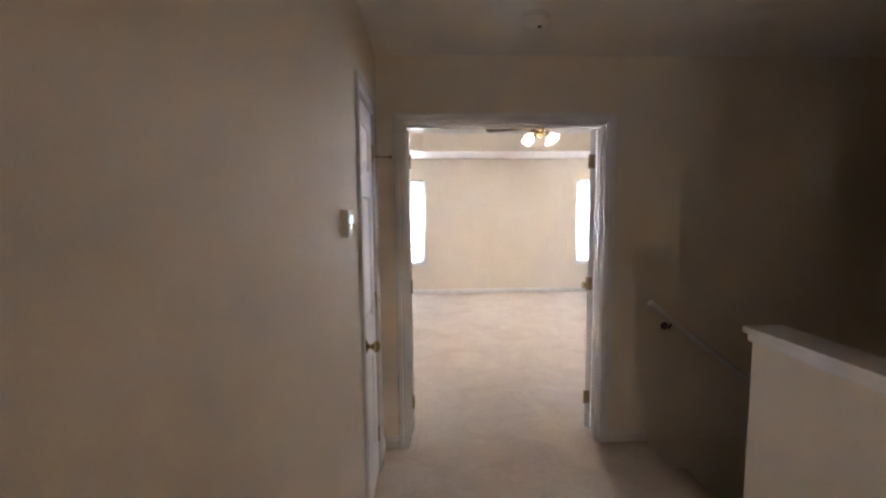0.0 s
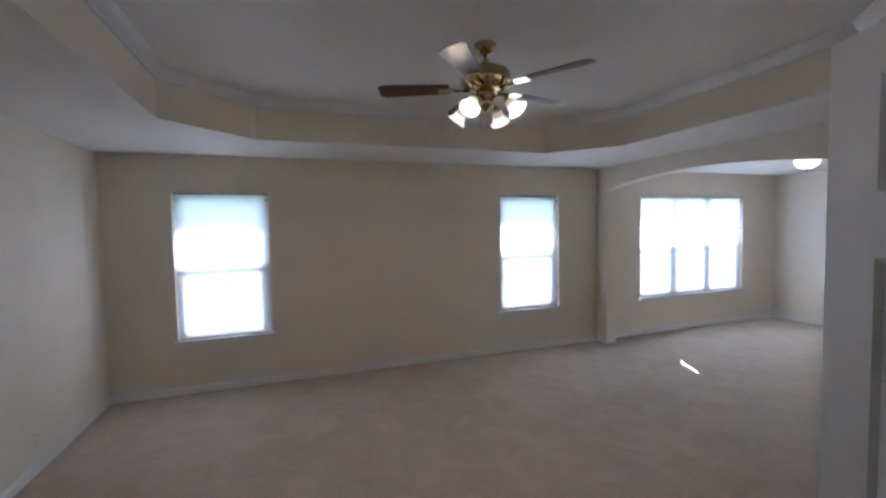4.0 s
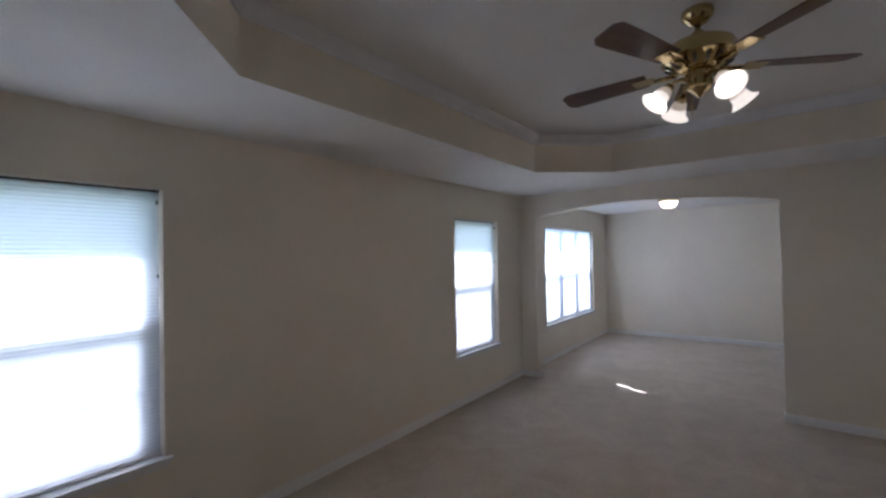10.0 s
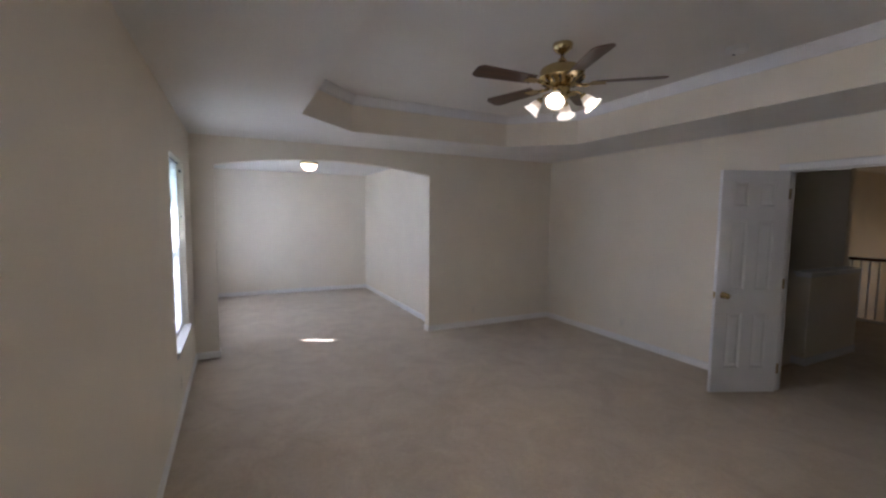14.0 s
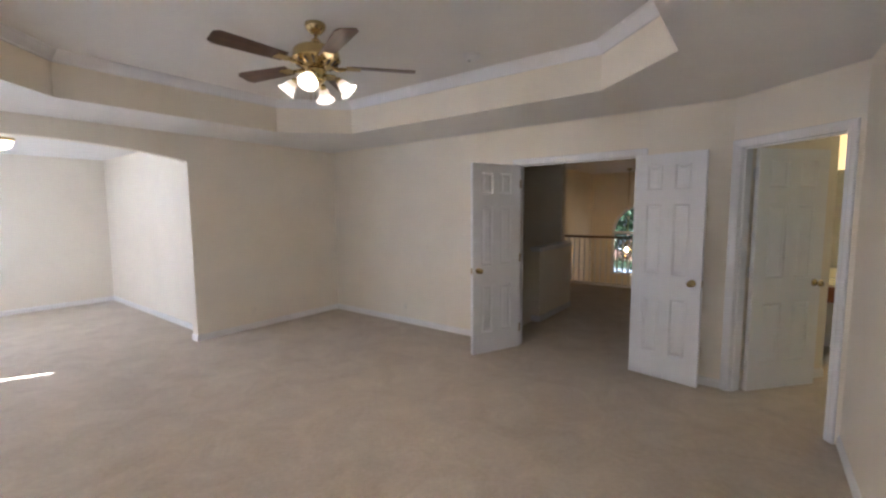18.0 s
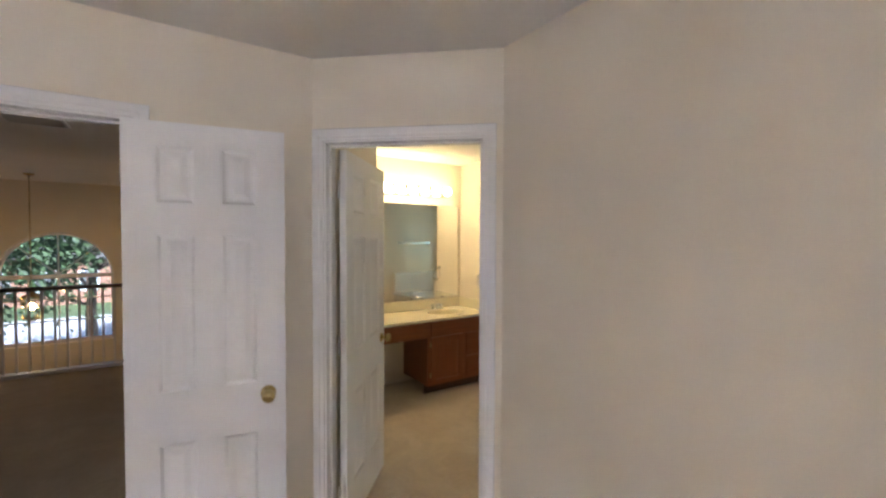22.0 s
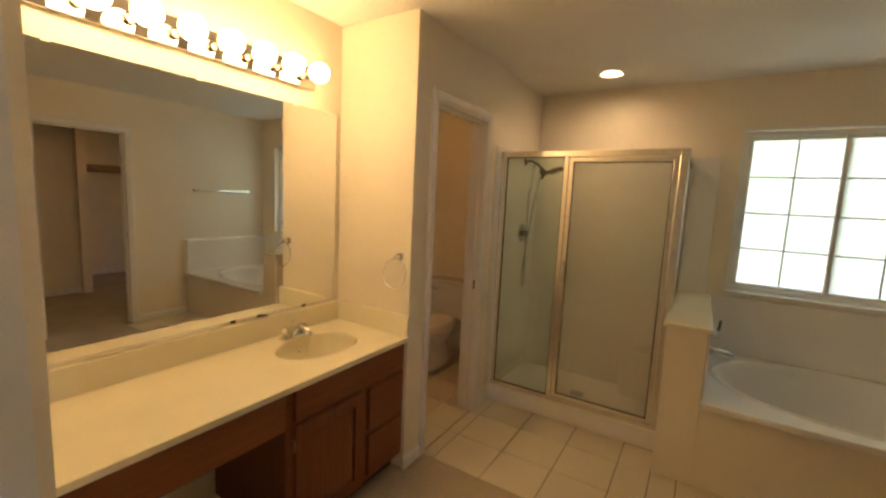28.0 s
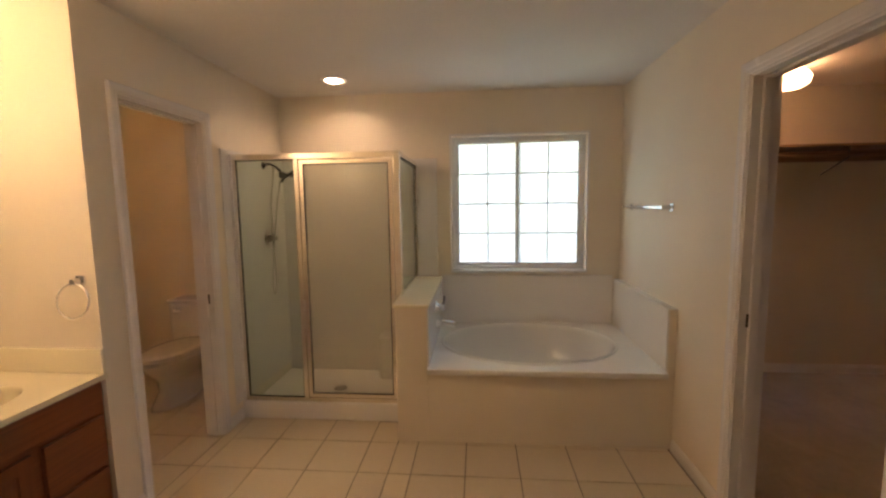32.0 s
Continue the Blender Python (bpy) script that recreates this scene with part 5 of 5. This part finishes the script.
def bathtub():
    y0, y1 = PY1, BN
    t = thing("bathtub", pose(BX, y0, 0), "white drop-in oval bathtub in a cream boxed platform", "bathtub")
    w, L, zt = PX - BX, y1 - y0, 0.495
    part("platform_wall", Shape().box(w - 0.1, w - 0.004, 0.001, L - 0.001, 0, zt - 0.022), WALL, t, "cream painted platform front")
    cx, cy, rx, ry = 0.505, 0.675, 0.468, 0.632
    n = 56
    ring = [(cx + rx * math.cos(2 * math.pi * i / n), cy + ry * math.sin(2 * math.pi * i / n)) for i in range(n)]
    from mathutils.geometry import tessellate_polygon
    rect = [(0.003, 0.003), (w + 0.036, 0.003), (w + 0.036, L - 0.052), (0.003, L - 0.052)]
    s = Shape()
    s.add([(*p, zt) for p in rect + ring], tessellate_polygon([[Vector((*p, 0)) for p in rect], [Vector((*p, 0)) for p in ring]]))
    s.add([(*p, zt - 0.024) for p in rect] + [(*p, zt) for p in rect], [(i, (i + 1) % 4, 4 + (i + 1) % 4, 4 + i) for i in range(4)])
    s.add([(*p, zt - 0.024) for p in rect + ring], tessellate_polygon([[Vector((*p, 0)) for p in rect], [Vector((*p, 0)) for p in ring]]))
    prof = [(1.0, zt), (0.99, zt + 0.008), (0.975, zt + 0.009), (0.962, zt + 0.002), (0.95, zt - 0.03), (0.91, zt - 0.15), (0.80, zt - 0.30), (0.66, zt - 0.38), (0.4, zt - 0.395), (0.05, zt - 0.40)]
    v = [(cx + rx * k * math.cos(2 * math.pi * i / n), cy + ry * k * math.sin(2 * math.pi * i / n), z) for k, z in prof for i in range(n)]
    f = [(j * n + i, j * n + (i + 1) % n, (j + 1) * n + (i + 1) % n, (j + 1) * n + i) for j in range(len(prof) - 1) for i in range(n)]
    part("tub_deck", s, ACRYLIC, t, "white acrylic deck")
    part("tub_basin", Shape().add(v, f, True), ACRYLIC, t, "white oval basin")
    part("edge_trim", Shape().box(w + 0.030, w + 0.050, 0.003, L - 0.052, zt - 0.034, zt + 0.004, 0.009), ACRYLIC, t, "white deck lip")
    part("surround_panel", Shape().box(0.002, 0.010, 0.003, L - 0.053, zt + 0.001, 0.905, 0.003), ACRYLIC, t, "white wall panel")
    part("end_wall", Shape().box(0.003, w - 0.05, L - 0.042, L - 0.001, 0.0, 0.868, 0.002).box(w - 0.05, w + 0.004, L - 0.042, L - 0.001, zt - 0.05, 0.868, 0.003), WALL, t, "cream painted ledge along the bath")
    part("surround_panel", Shape().box(0.011, w + 0.002, L - 0.052, L - 0.043, zt + 0.001, 0.874, 0.003).box(0.011, w + 0.008, L - 0.052, L - 0.002, 0.869, 0.874, 0.002), ACRYLIC, t, "white wall panel")
    part("surround_panel", Shape().box(0.011, w, 0.003, 0.010, zt + 0.001, 0.866, 0.003), ACRYLIC, t, "white wall panel")


bathtub()


def tub_tap():
    t = thing("bath_tap", pose(-3.50, PY1 + 0.0015, 0.632), "chrome bath spout and lever valve on the low wall", "tap")
    part("spout", Shape().tube([(0, 0, 0), (0, 0.06, 0.003), (0, 0.12, -0.001), (0, 0.142, -0.010), (0, 0.148, -0.024)], [0.024, 0.023, 0.021, 0.019, 0.016], 16), CHROME, t)
    part("spout_collar", Shape().lathe([(0.033, 0), (0.030, 0.008)], 18, pose(0, 0, 0, -90, 0, 0)), CHROME, t)
    part("escutcheon", Shape().lathe([(0.066, 0), (0.064, 0.006), (0.030, 0.014), (0.027, 0.030)], 28, pose(0, 0, 0.118, -90, 0, 0)), CHROME, t, "round chrome plate")
    h = part("handle", Shape().lathe([(0.025, 0.030), (0.026, 0.062), (0.020, 0.070), (0.004, 0.073)], 20, pose(0, 0, 0.118, -90, 0, 0)), CHROME, t)
    part("lever", Shape().tube([(0, 0.058, 0.130), (0, 0.066, 0.165), (0, 0.068, 0.205)], [0.009, 0.008, 0.010], 10), BLACKCHROME, h, "dark lever")


tub_tap()


def shower():
    t = thing("shower_enclosure", pose(SFX, AY, 0), "framed glass shower with a hinged door and white walls", "shower")
    L = PY0 - AY
    zb, zt = 0.140, 1.855
    part("shower_pan", Shape().box(BX - SFX + 0.003, -0.04, 0.003, L - 0.003, 0, 0.05).box(-0.06, 0.024, 0.003, L - 0.003, 0.0, 0.131, 0.012), ACRYLIC, t, "white shower tray with curb")
    part("drain", Shape().lathe([(0.055, 0.0), (0.05, 0.004)], 20, Matrix.Translation((-0.38, L / 2, 0.05))), CHROME, t)
    for q, lab in (((BX - SFX + 0.003, BX - SFX + 0.011, 0.003, L + 0.175, 0.895, 1.885), "white wall panel"), ((BX - SFX + 0.003, BX - SFX + 0.011, 0.003, L - 0.002, 0.05, 0.893), "white wall panel"),
                   ((BX - SFX + 0.012, 0.10, 0.003, 0.011, 0.132, 1.885), "white wall panel"), ((BX - SFX + 0.012, -0.02, L - 0.010, L - 0.002, 0.05, 0.866), "white wall panel")):
        part("surround_panel", Shape().box(*q, 0.003), ACRYLIC, t, lab)
    seat = Shape().box(BX - SFX + 0.012, BX - SFX + 0.22, L - 0.32, L - 0.012, 0.05, 0.42, 0.03)
    part("corner_ledge", seat, ACRYLIC, t, "moulded corner ledge")
    f = 0.028
    fr = Shape()
    fr.box(-f / 2, f / 2, 0.012, L, zt - 0.04, zt, 0.003)
    fr.box(-f / 2, f / 2, 0.012, L, zb - 0.008, zb + 0.020, 0.003)
    fr.box(-f / 2, f / 2, 0.030, 0.054, zb + 0.02, zt - 0.04, 0.003)
    part("frame", fr, SATIN, t, "satin metal frame")
    ym = 0.462
    part("jamb_filler", Shape().box(-0.022, 0.020, 0.0115, 0.030, 0.132, zt - 0.002, 0.003), ACRYLIC, t, "white upright filler strip")
    part("mullion", Shape().box(-0.020, 0.022, ym, ym + 0.030, zb + 0.02, zt - 0.04, 0.004), SATIN, t, "satin metal post")
    part("corner_post", Shape().box(-0.028, 0.026, L - 0.040, L + 0.006, 0.893, zt, 0.004).box(-0.022, 0.022, L - 0.040, L - 0.012, zb + 0.02, 0.893, 0.004), SATIN, t, "satin metal post")
    part("glass_panel", Shape().box(-0.003, 0.003, 0.054, ym, zb + 0.02, zt - 0.04), SHOWERGLASS, t)
    part("seal", Shape().box(0.004, 0.010, 0.054, 0.060, zb + 0.02, zt - 0.04).box(0.004, 0.010, ym - 0.006, ym, zb + 0.02, zt - 0.04).box(0.004, 0.010, 0.060, ym - 0.006, zt - 0.046, zt - 0.04).box(0.004, 0.010, 0.060, ym - 0.006, zb + 0.02, zb + 0.026), RUBBER, t, "dark rubber seal")
    d = part("door_frame", Shape().box(-0.012, 0.016, ym + 0.034, ym + 0.062, zb + 0.026, zt - 0.046, 0.003).box(-0.012, 0.016, L - 0.072, L - 0.044, zb + 0.026, zt - 0.046, 0.003)
             .box(-0.012, 0.016, ym + 0.062, L - 0.072, zb + 0.026, zb + 0.052, 0.003).box(-0.012, 0.016, ym + 0.062, L - 0.072, zt - 0.074, zt - 0.046, 0.003), SATIN, t, "satin metal door frame")
    part("door_glass", Shape().box(-0.003, 0.003, ym + 0.062, L - 0.072, zb + 0.052, zt - 0.074), HAZYGLASS, d)
    part("seal", Shape().box(0.004, 0.017, L - 0.077, L - 0.072, zb + 0.052, zt - 0.074).box(0.004, 0.012, ym + 0.062, ym + 0.066, zb + 0.052, zt - 0.074).box(0.004, 0.012, ym + 0.066, L - 0.077, zb + 0.052, zb + 0.056).box(0.004, 0.012, ym + 0.066, L - 0.077, zt - 0.078, zt - 0.074), RUBBER, d)
    part("handle", Shape().tube([(0.016, ym + 0.05, 0.98), (0.045, ym + 0.05, 0.99), (0.045, ym + 0.05, 1.11), (0.016, ym + 0.05, 1.12)], 0.006, 8), SATIN, d)
    r = Shape().box(BX - SFX + 0.012, -0.028, L - 0.02, L + 0.004, zt - 0.034, zt, 0.003).box(BX - SFX + 0.012, -0.028, L - 0.02, L + 0.004, 0.894, 0.916, 0.003).box(BX - SFX + 0.012, BX - SFX + 0.036, L - 0.02, L + 0.004, 0.916, zt - 0.034, 0.003)
    part("return_frame", r, SATIN, t, "satin metal frame")
    part("seal", Shape().box(BX - SFX + 0.036, BX - SFX + 0.044, L - 0.022, L - 0.012, 0.916, zt - 0.034).box(BX - SFX + 0.044, -0.028, L + 0.0, L + 0.006, zt - 0.042, zt - 0.034), RUBBER, t, "dark rubber seal")
    part("return_glass", Shape().box(BX - SFX + 0.036, -0.028, L - 0.011, L - 0.005, 0.916, zt - 0.034), SHOWERGLASS, t)


shower()


def shower_set():
    t = thing("hand_shower_set", on_wall((-3.70, AY), (-3.0, AY)) @ Matrix.Translation((0, 0.011, 1.825)), "dark chrome hand shower with hose and valve", "shower")
    part("arm", Shape().tube([(0, 0, 0), (0.0, 0.05, 0.012), (0.0, 0.11, -0.02), (0.0, 0.15, -0.06)], 0.010, 10).lathe([(0.028, 0), (0.022, 0.01)], 16, pose(0, 0, 0, -90, 0, 0)), BLACKCHROME, t)
    part("holder", Shape().box(-0.02, 0.02, 0.13, 0.175, -0.10, -0.055, 0.008), BLACKCHROME, t)
    part("hand_shower", Shape().tube([(0.0, 0.14, -0.13), (0.0, 0.17, -0.09), (0, 0.25, -0.055)], [0.011, 0.013, 0.016], 12).lathe([(0.022, 0.018), (0.056, 0.0), (0.058, -0.014), (0.05, -0.019)], 20, pose(0, 0.262, -0.060, 25, 0, 0)), BLACKCHROME, t, "dark hand shower")
    hose = [(0.0, 0.13, -0.12), (0.01, 0.10, -0.30), (0.03, 0.07, -0.60), (0.05, 0.055, -0.85), (0.045, 0.05, -0.98), (0.015, 0.05, -1.02), (-0.015, 0.05, -0.95), (-0.02, 0.04, -0.66), (0.0, 0.045, -0.30), (0.0, 0.08, -0.02)]
    part("hose", Shape().tube(hose, 0.0065, 8), CHROME, t, "chrome hose")
    part("valve_plate", Shape().lathe([(0.075, 0), (0.072, 0.006), (0.035, 0.012)], 28, pose(-0.02, 0, -0.575, -90, 0, 0)), CHROME, t)
    part("valve_handle", Shape().lathe([(0.026, 0.012), (0.024, 0.05), (0.018, 0.054)], 18, pose(-0.02, 0, -0.575, -90, 0, 0)).box(-0.03, -0.01, 0.035, 0.05, -0.65, -0.575, 0.004).box(-0.075, 0.035, 0.03, 0.05, -0.590, -0.560, 0.006), DARKCHROME, t)


shower_set()


def toilet():
    t = thing("toilet", pose(-3.98, -7.0, 0) @ Matrix.Diagonal((1.07, 1.03, 1.0, 1.0)), "cream-white two-piece toilet with the lid down", "toilet")
    def loft(rings, seg=28):
        v = [(cx + rx * math.cos(2 * math.pi * i / seg), ry * math.sin(2 * math.pi * i / seg), z) for cx, rx, ry, z in rings for i in range(seg)]
        f = [(j * seg + i, j * seg + (i + 1) % seg, (j + 1) * seg + (i + 1) % seg, (j + 1) * seg + i) for j in range(len(rings) - 1) for i in range(seg)]
        f += [tuple(reversed(range(seg))), tuple((len(rings) - 1) * seg + i for i in range(seg))]
        return Shape().add(v, f, True)
    part("pedestal", loft([(0.42, 0.26, 0.115, 0.0), (0.42, 0.255, 0.11, 0.03), (0.40, 0.20, 0.085, 0.12), (0.41, 0.20, 0.10, 0.20), (0.44, 0.24, 0.16, 0.29), (0.46, 0.275, 0.185, 0.36), (0.465, 0.28, 0.188, 0.385)]), PORCELAIN, t)
    part("seat", loft([(0.465, 0.285, 0.190, 0.386), (0.465, 0.287, 0.192, 0.396), (0.465, 0.283, 0.188, 0.404)]), PORCELAIN, t, "closed seat")
    part("lid", loft([(0.46, 0.280, 0.186, 0.405), (0.46, 0.282, 0.188, 0.414), (0.46, 0.270, 0.178, 0.422), (0.46, 0.20, 0.12, 0.426)]), PORCELAIN, t, "closed lid")
    part("tank", Shape().box(0.012, 0.205, -0.225, 0.225, 0.37, 0.70, 0.022), PORCELAIN, t)
    part("tank_lid", Shape().box(0.004, 0.215, -0.235, 0.235, 0.70, 0.735, 0.012), PORCELAIN, t)
    part("flush_lever", Shape().tube([(0.205, -0.16, 0.65), (0.225, -0.16, 0.65), (0.228, -0.10, 0.642)], 0.007, 8), CHROME, t, "chrome flush lever")


toilet()


def recessed_light():
    t = thing("recessed_light", pose(CANX, CANY, H), "round recessed ceiling light over the shower", "ceiling light")
    part("trim_ring", Shape().lathe([(0.094, 0.0), (0.094, -0.005), (0.078, -0.009), (0.064, -0.004), (0.0635, 0.06), (0.094, 0.06)], 32, caps=False), TRIM, t)
    part("lens", Shape().lathe([(0.062, 0.040), (0.062, 0.034), (0.03, 0.028), (0.003, 0.0275)], 32), CANLIGHT, t, "lit lens")


recessed_light()
grille("exhaust_vent", pose(-2.30, -4.88, H, 0, 0, 90), 0.20, 0.20, 8, PLASTIC, "square white exhaust vent in the bathroom ceiling", PLASTIC)


def strike_plates():
    for name, m in (("strike_plate", pose(TD0 + 0.0165, AY - 0.045, 0.92, 0, 0, 90)), ("strike_plate", pose(CD0 + 0.0165, BN + 0.045, 0.965, 0, 0, 90))):
        solid(name, Shape().box(-0.017, 0.017, -0.001, 0.0005, -0.030, 0.030), DARKMETAL, "small dark metal strike plate on the jamb", "strike plate", m=m)


strike_plates()


def closet_fittings():
    t = thing("closet_shelf", pose(-4.27, -1.6, 1.90), "dark closet shelf with a hanging rod on the closet wall", "shelf")
    part("board", Shape().box(0.002, 0.32, -1.7, 1.28, 0.0, 0.018, 0.002), SHELFWOOD, t)
    part("cleat", Shape().box(0.002, 0.02, -1.7, 1.28, -0.09, 0.0), SHELFWOOD, t)
    part("rod", Shape().tube([(0.28, -1.7, -0.06), (0.28, 1.28, -0.06)], 0.016, 12), SHELFWOOD, t, "wooden hanging rod")
    for y in (-1.2, -0.2, 0.8):
        part("bracket", Shape().tube([(0.02, y, -0.20), (0.28, y, -0.08), (0.28, y, 0.0)], 0.006, 8), DARKMETAL, t)
    u = thing("closet_shelf", pose(-4.27, -0.302, 1.745), "brown closet shelf with a hanging rod across the far wall", "shelf")
    part("board", Shape().box(0.33, 1.566, -0.32, -0.002, 0.0, 0.019, 0.002), SHELFWOOD, u)
    part("cleat", Shape().box(0.33, 1.566, -0.020, -0.002, -0.09, 0.0), SHELFWOOD, u)
    part("rod", Shape().tube([(0.33, -0.28, -0.055), (1.566, -0.28, -0.055)], 0.016, 12), SHELFWOOD, u, "wooden hanging rod")
    g = thing("closet_lamp", pose(-3.69, -2.46, H), "round lit white globe on the closet ceiling", "ceiling lamp")
    part("base", Shape().lathe([(0.075, 0), (0.075, -0.02), (0.06, -0.03)], 24), PLASTIC, g)
    part("globe", Shape().lathe([(0.06, -0.028), (0.095, -0.05), (0.115, -0.085), (0.105, -0.125), (0.06, -0.155), (0.004, -0.165)], 28), CLOSETLAMP, g, "lit white glass")


closet_fittings()


# ---- outside ----
setting("ground", Shape().box(-300, 300, -300, 300, -3.4, -3.0), GRASS, "lawn round the house", "ground")
setting("road", Shape().box(-120, 120, -34, -27, -3.0, -2.985), CONCRETE, "pale concrete street", "road")
setting("pavement", Shape().box(-120, 120, -26.4, -25.0, -3.0, -2.97), CONCRETE, "pale concrete pavement", "pavement")
setting("driveway", Shape().box(-1, 5, -25, -12.5, -3.0, -2.975), CONCRETE, "pale concrete driveway", "pavement")


def house(x, y, w, d, label):
    t = thing("house", pose(x, y, -3.0), label, "house")
    part("wall", Shape().box(-w / 2, w / 2, -d / 2, d / 2, 0, 3.1), BRICK, t)
    v = [(-w / 2 - 0.5, -d / 2 - 0.5, 3.1), (w / 2 + 0.5, -d / 2 - 0.5, 3.1), (w / 2 + 0.5, d / 2 + 0.5, 3.1), (-w / 2 - 0.5, d / 2 + 0.5, 3.1), (-w / 4, 0, 5.8), (w / 4, 0, 5.8)]
    part("roof", Shape().add(v, [(3, 2, 1, 0), (0, 1, 5, 4), (1, 2, 5), (2, 3, 4, 5), (3, 0, 4)]), SHINGLE, t)
    part("garage_door", Shape().box(-w / 2 + 0.8, -w / 2 + 5.4, d / 2, d / 2 + 0.06, 0, 2.2, 0.02), TRIM, t, "white garage door")
    for u in (1.2, 3.4, 5.6):
        wn2 = part("window", Shape().box(u - 0.55, u + 0.55, d / 2, d / 2 + 0.05, 0.9, 2.3, 0.02), TRIM, t)
        part("pane", Shape().box(u - 0.45, u + 0.45, d / 2 + 0.051, d / 2 + 0.06, 1.0, 2.2), GREYPLASTIC, wn2)


house(4, -45, 16, 10, "single-storey brick house across the street")
house(-16, -46, 15, 10, "brick house farther along the street")
house(25, -46, 15, 10, "brick house beyond the neighbour")


def tree(x, y, hgt, seed):
    rnd = random.Random(seed)
    t = thing("tree", pose(x, y, -3.0), "leafy street tree with a dark trunk", "tree", "trees along the street")
    tr = Shape().tube([(0, 0, 0), (0.05, 0.04, hgt * 0.25), (-0.05, 0.02, hgt * 0.5), (0.05, 0, hgt * 0.8)], [0.22, 0.16, 0.11, 0.04], 10)
    tips = []
    for i in range(9):
        a = rnd.random() * 6.28
        z = hgt * rnd.uniform(0.28, 0.6)
        r = hgt * rnd.uniform(0.22, 0.38)
        p = Vector((r * math.cos(a), r * math.sin(a), z + hgt * rnd.uniform(0.12, 0.3)))
        tr.tube([(0, 0, z), p * 0.55 + Vector((0, 0, z * 0.42)), p], [0.07, 0.045, 0.015], 6)
        tips.append(p)
    part("trunk", tr, BARK, t)
    crown = Shape()
    for k in range(4200):
        c = rnd.choice(tips) + Vector((rnd.gauss(0, 0.6), rnd.gauss(0, 0.6), rnd.gauss(0.1, 0.5))) * (hgt / 6)
        s = rnd.uniform(0.06, 0.13) * hgt / 6
        u = Vector((rnd.gauss(0, 1), rnd.gauss(0, 1), rnd.gauss(0, 1))).normalized()
        w = u.orthogonal().normalized()
        q = u.cross(w)
        crown.add([c - w * s, c - q * s * 0.6 + u * s * 0.2, c + w * s, c + q * s * 0.6 + u * s * 0.2], [(0, 1, 2, 3)])
    part("crown", crown, LEAF, t)


tree(6.0, -21.5, 7.5, 3)
tree(-1.5, -23.0, 6.5, 5)
tree(13.0, -23.0, 7.0, 8)
tree(3.0, -22.5, 7.2, 11)

# ---- bathroom tiles ----
setting("floor_tile", Shape().box(BX, TILE_X - 0.002, AY - 0.08, BN + 0.03, -0.3, -0.004).box(-4.0, AX - PB, -7.95, AY - 0.08, -0.3, -0.004), GROUT, "grout bed under square beige floor tiles", "floor")
floor_tile = bpy.data.objects["floor_tile"]
P = 0.305


def lay_tiles():
    shared = {}
    def lay(x0, x1, y0, y1):
        if x1 - x0 < 0.03 or y1 - y0 < 0.03:
            return
        key = (round(x1 - x0, 3), round(y1 - y0, 3))
        if key not in shared:
            g = 0.003
            shared[key] = Shape().box(g, x1 - x0 - g, g, y1 - y0 - g, -0.004, 0.0022, 0.0018).mesh("tile")
        part("tile", shared[key], TILE, floor_tile, m=Matrix.Translation((x0, y0, 0)))
    xs = [TILE_X - 0.002 - P * i for i in range(7)]
    ys = [-3.785 - P * i for i in range(-2, 15)]
    for x in xs:
        for y in ys:
            a, b, c2, d = x - P, x, y - P, y
            if c2 > AY - 0.3:
                lim = PX - 0.012 if d > PY0 + 0.05 else SFX + 0.012
                if c2 < PY0 < d:
                    lay(max(a, SFX + 0.024), b, max(c2, AY), PY0)
                    lay(max(a, PX - 0.012), b, PY0, min(d, BN))
                else:
                    lay(max(a, lim), b, max(c2, AY), min(d, BN))
            if d < AY - 0.05 or (c2 < AY - 0.08 and d > AY - 0.08):
                lay(max(a, -3.98), min(b, AX - PB), max(c2, -7.9), min(d, AY - 0.002))


lay_tiles()
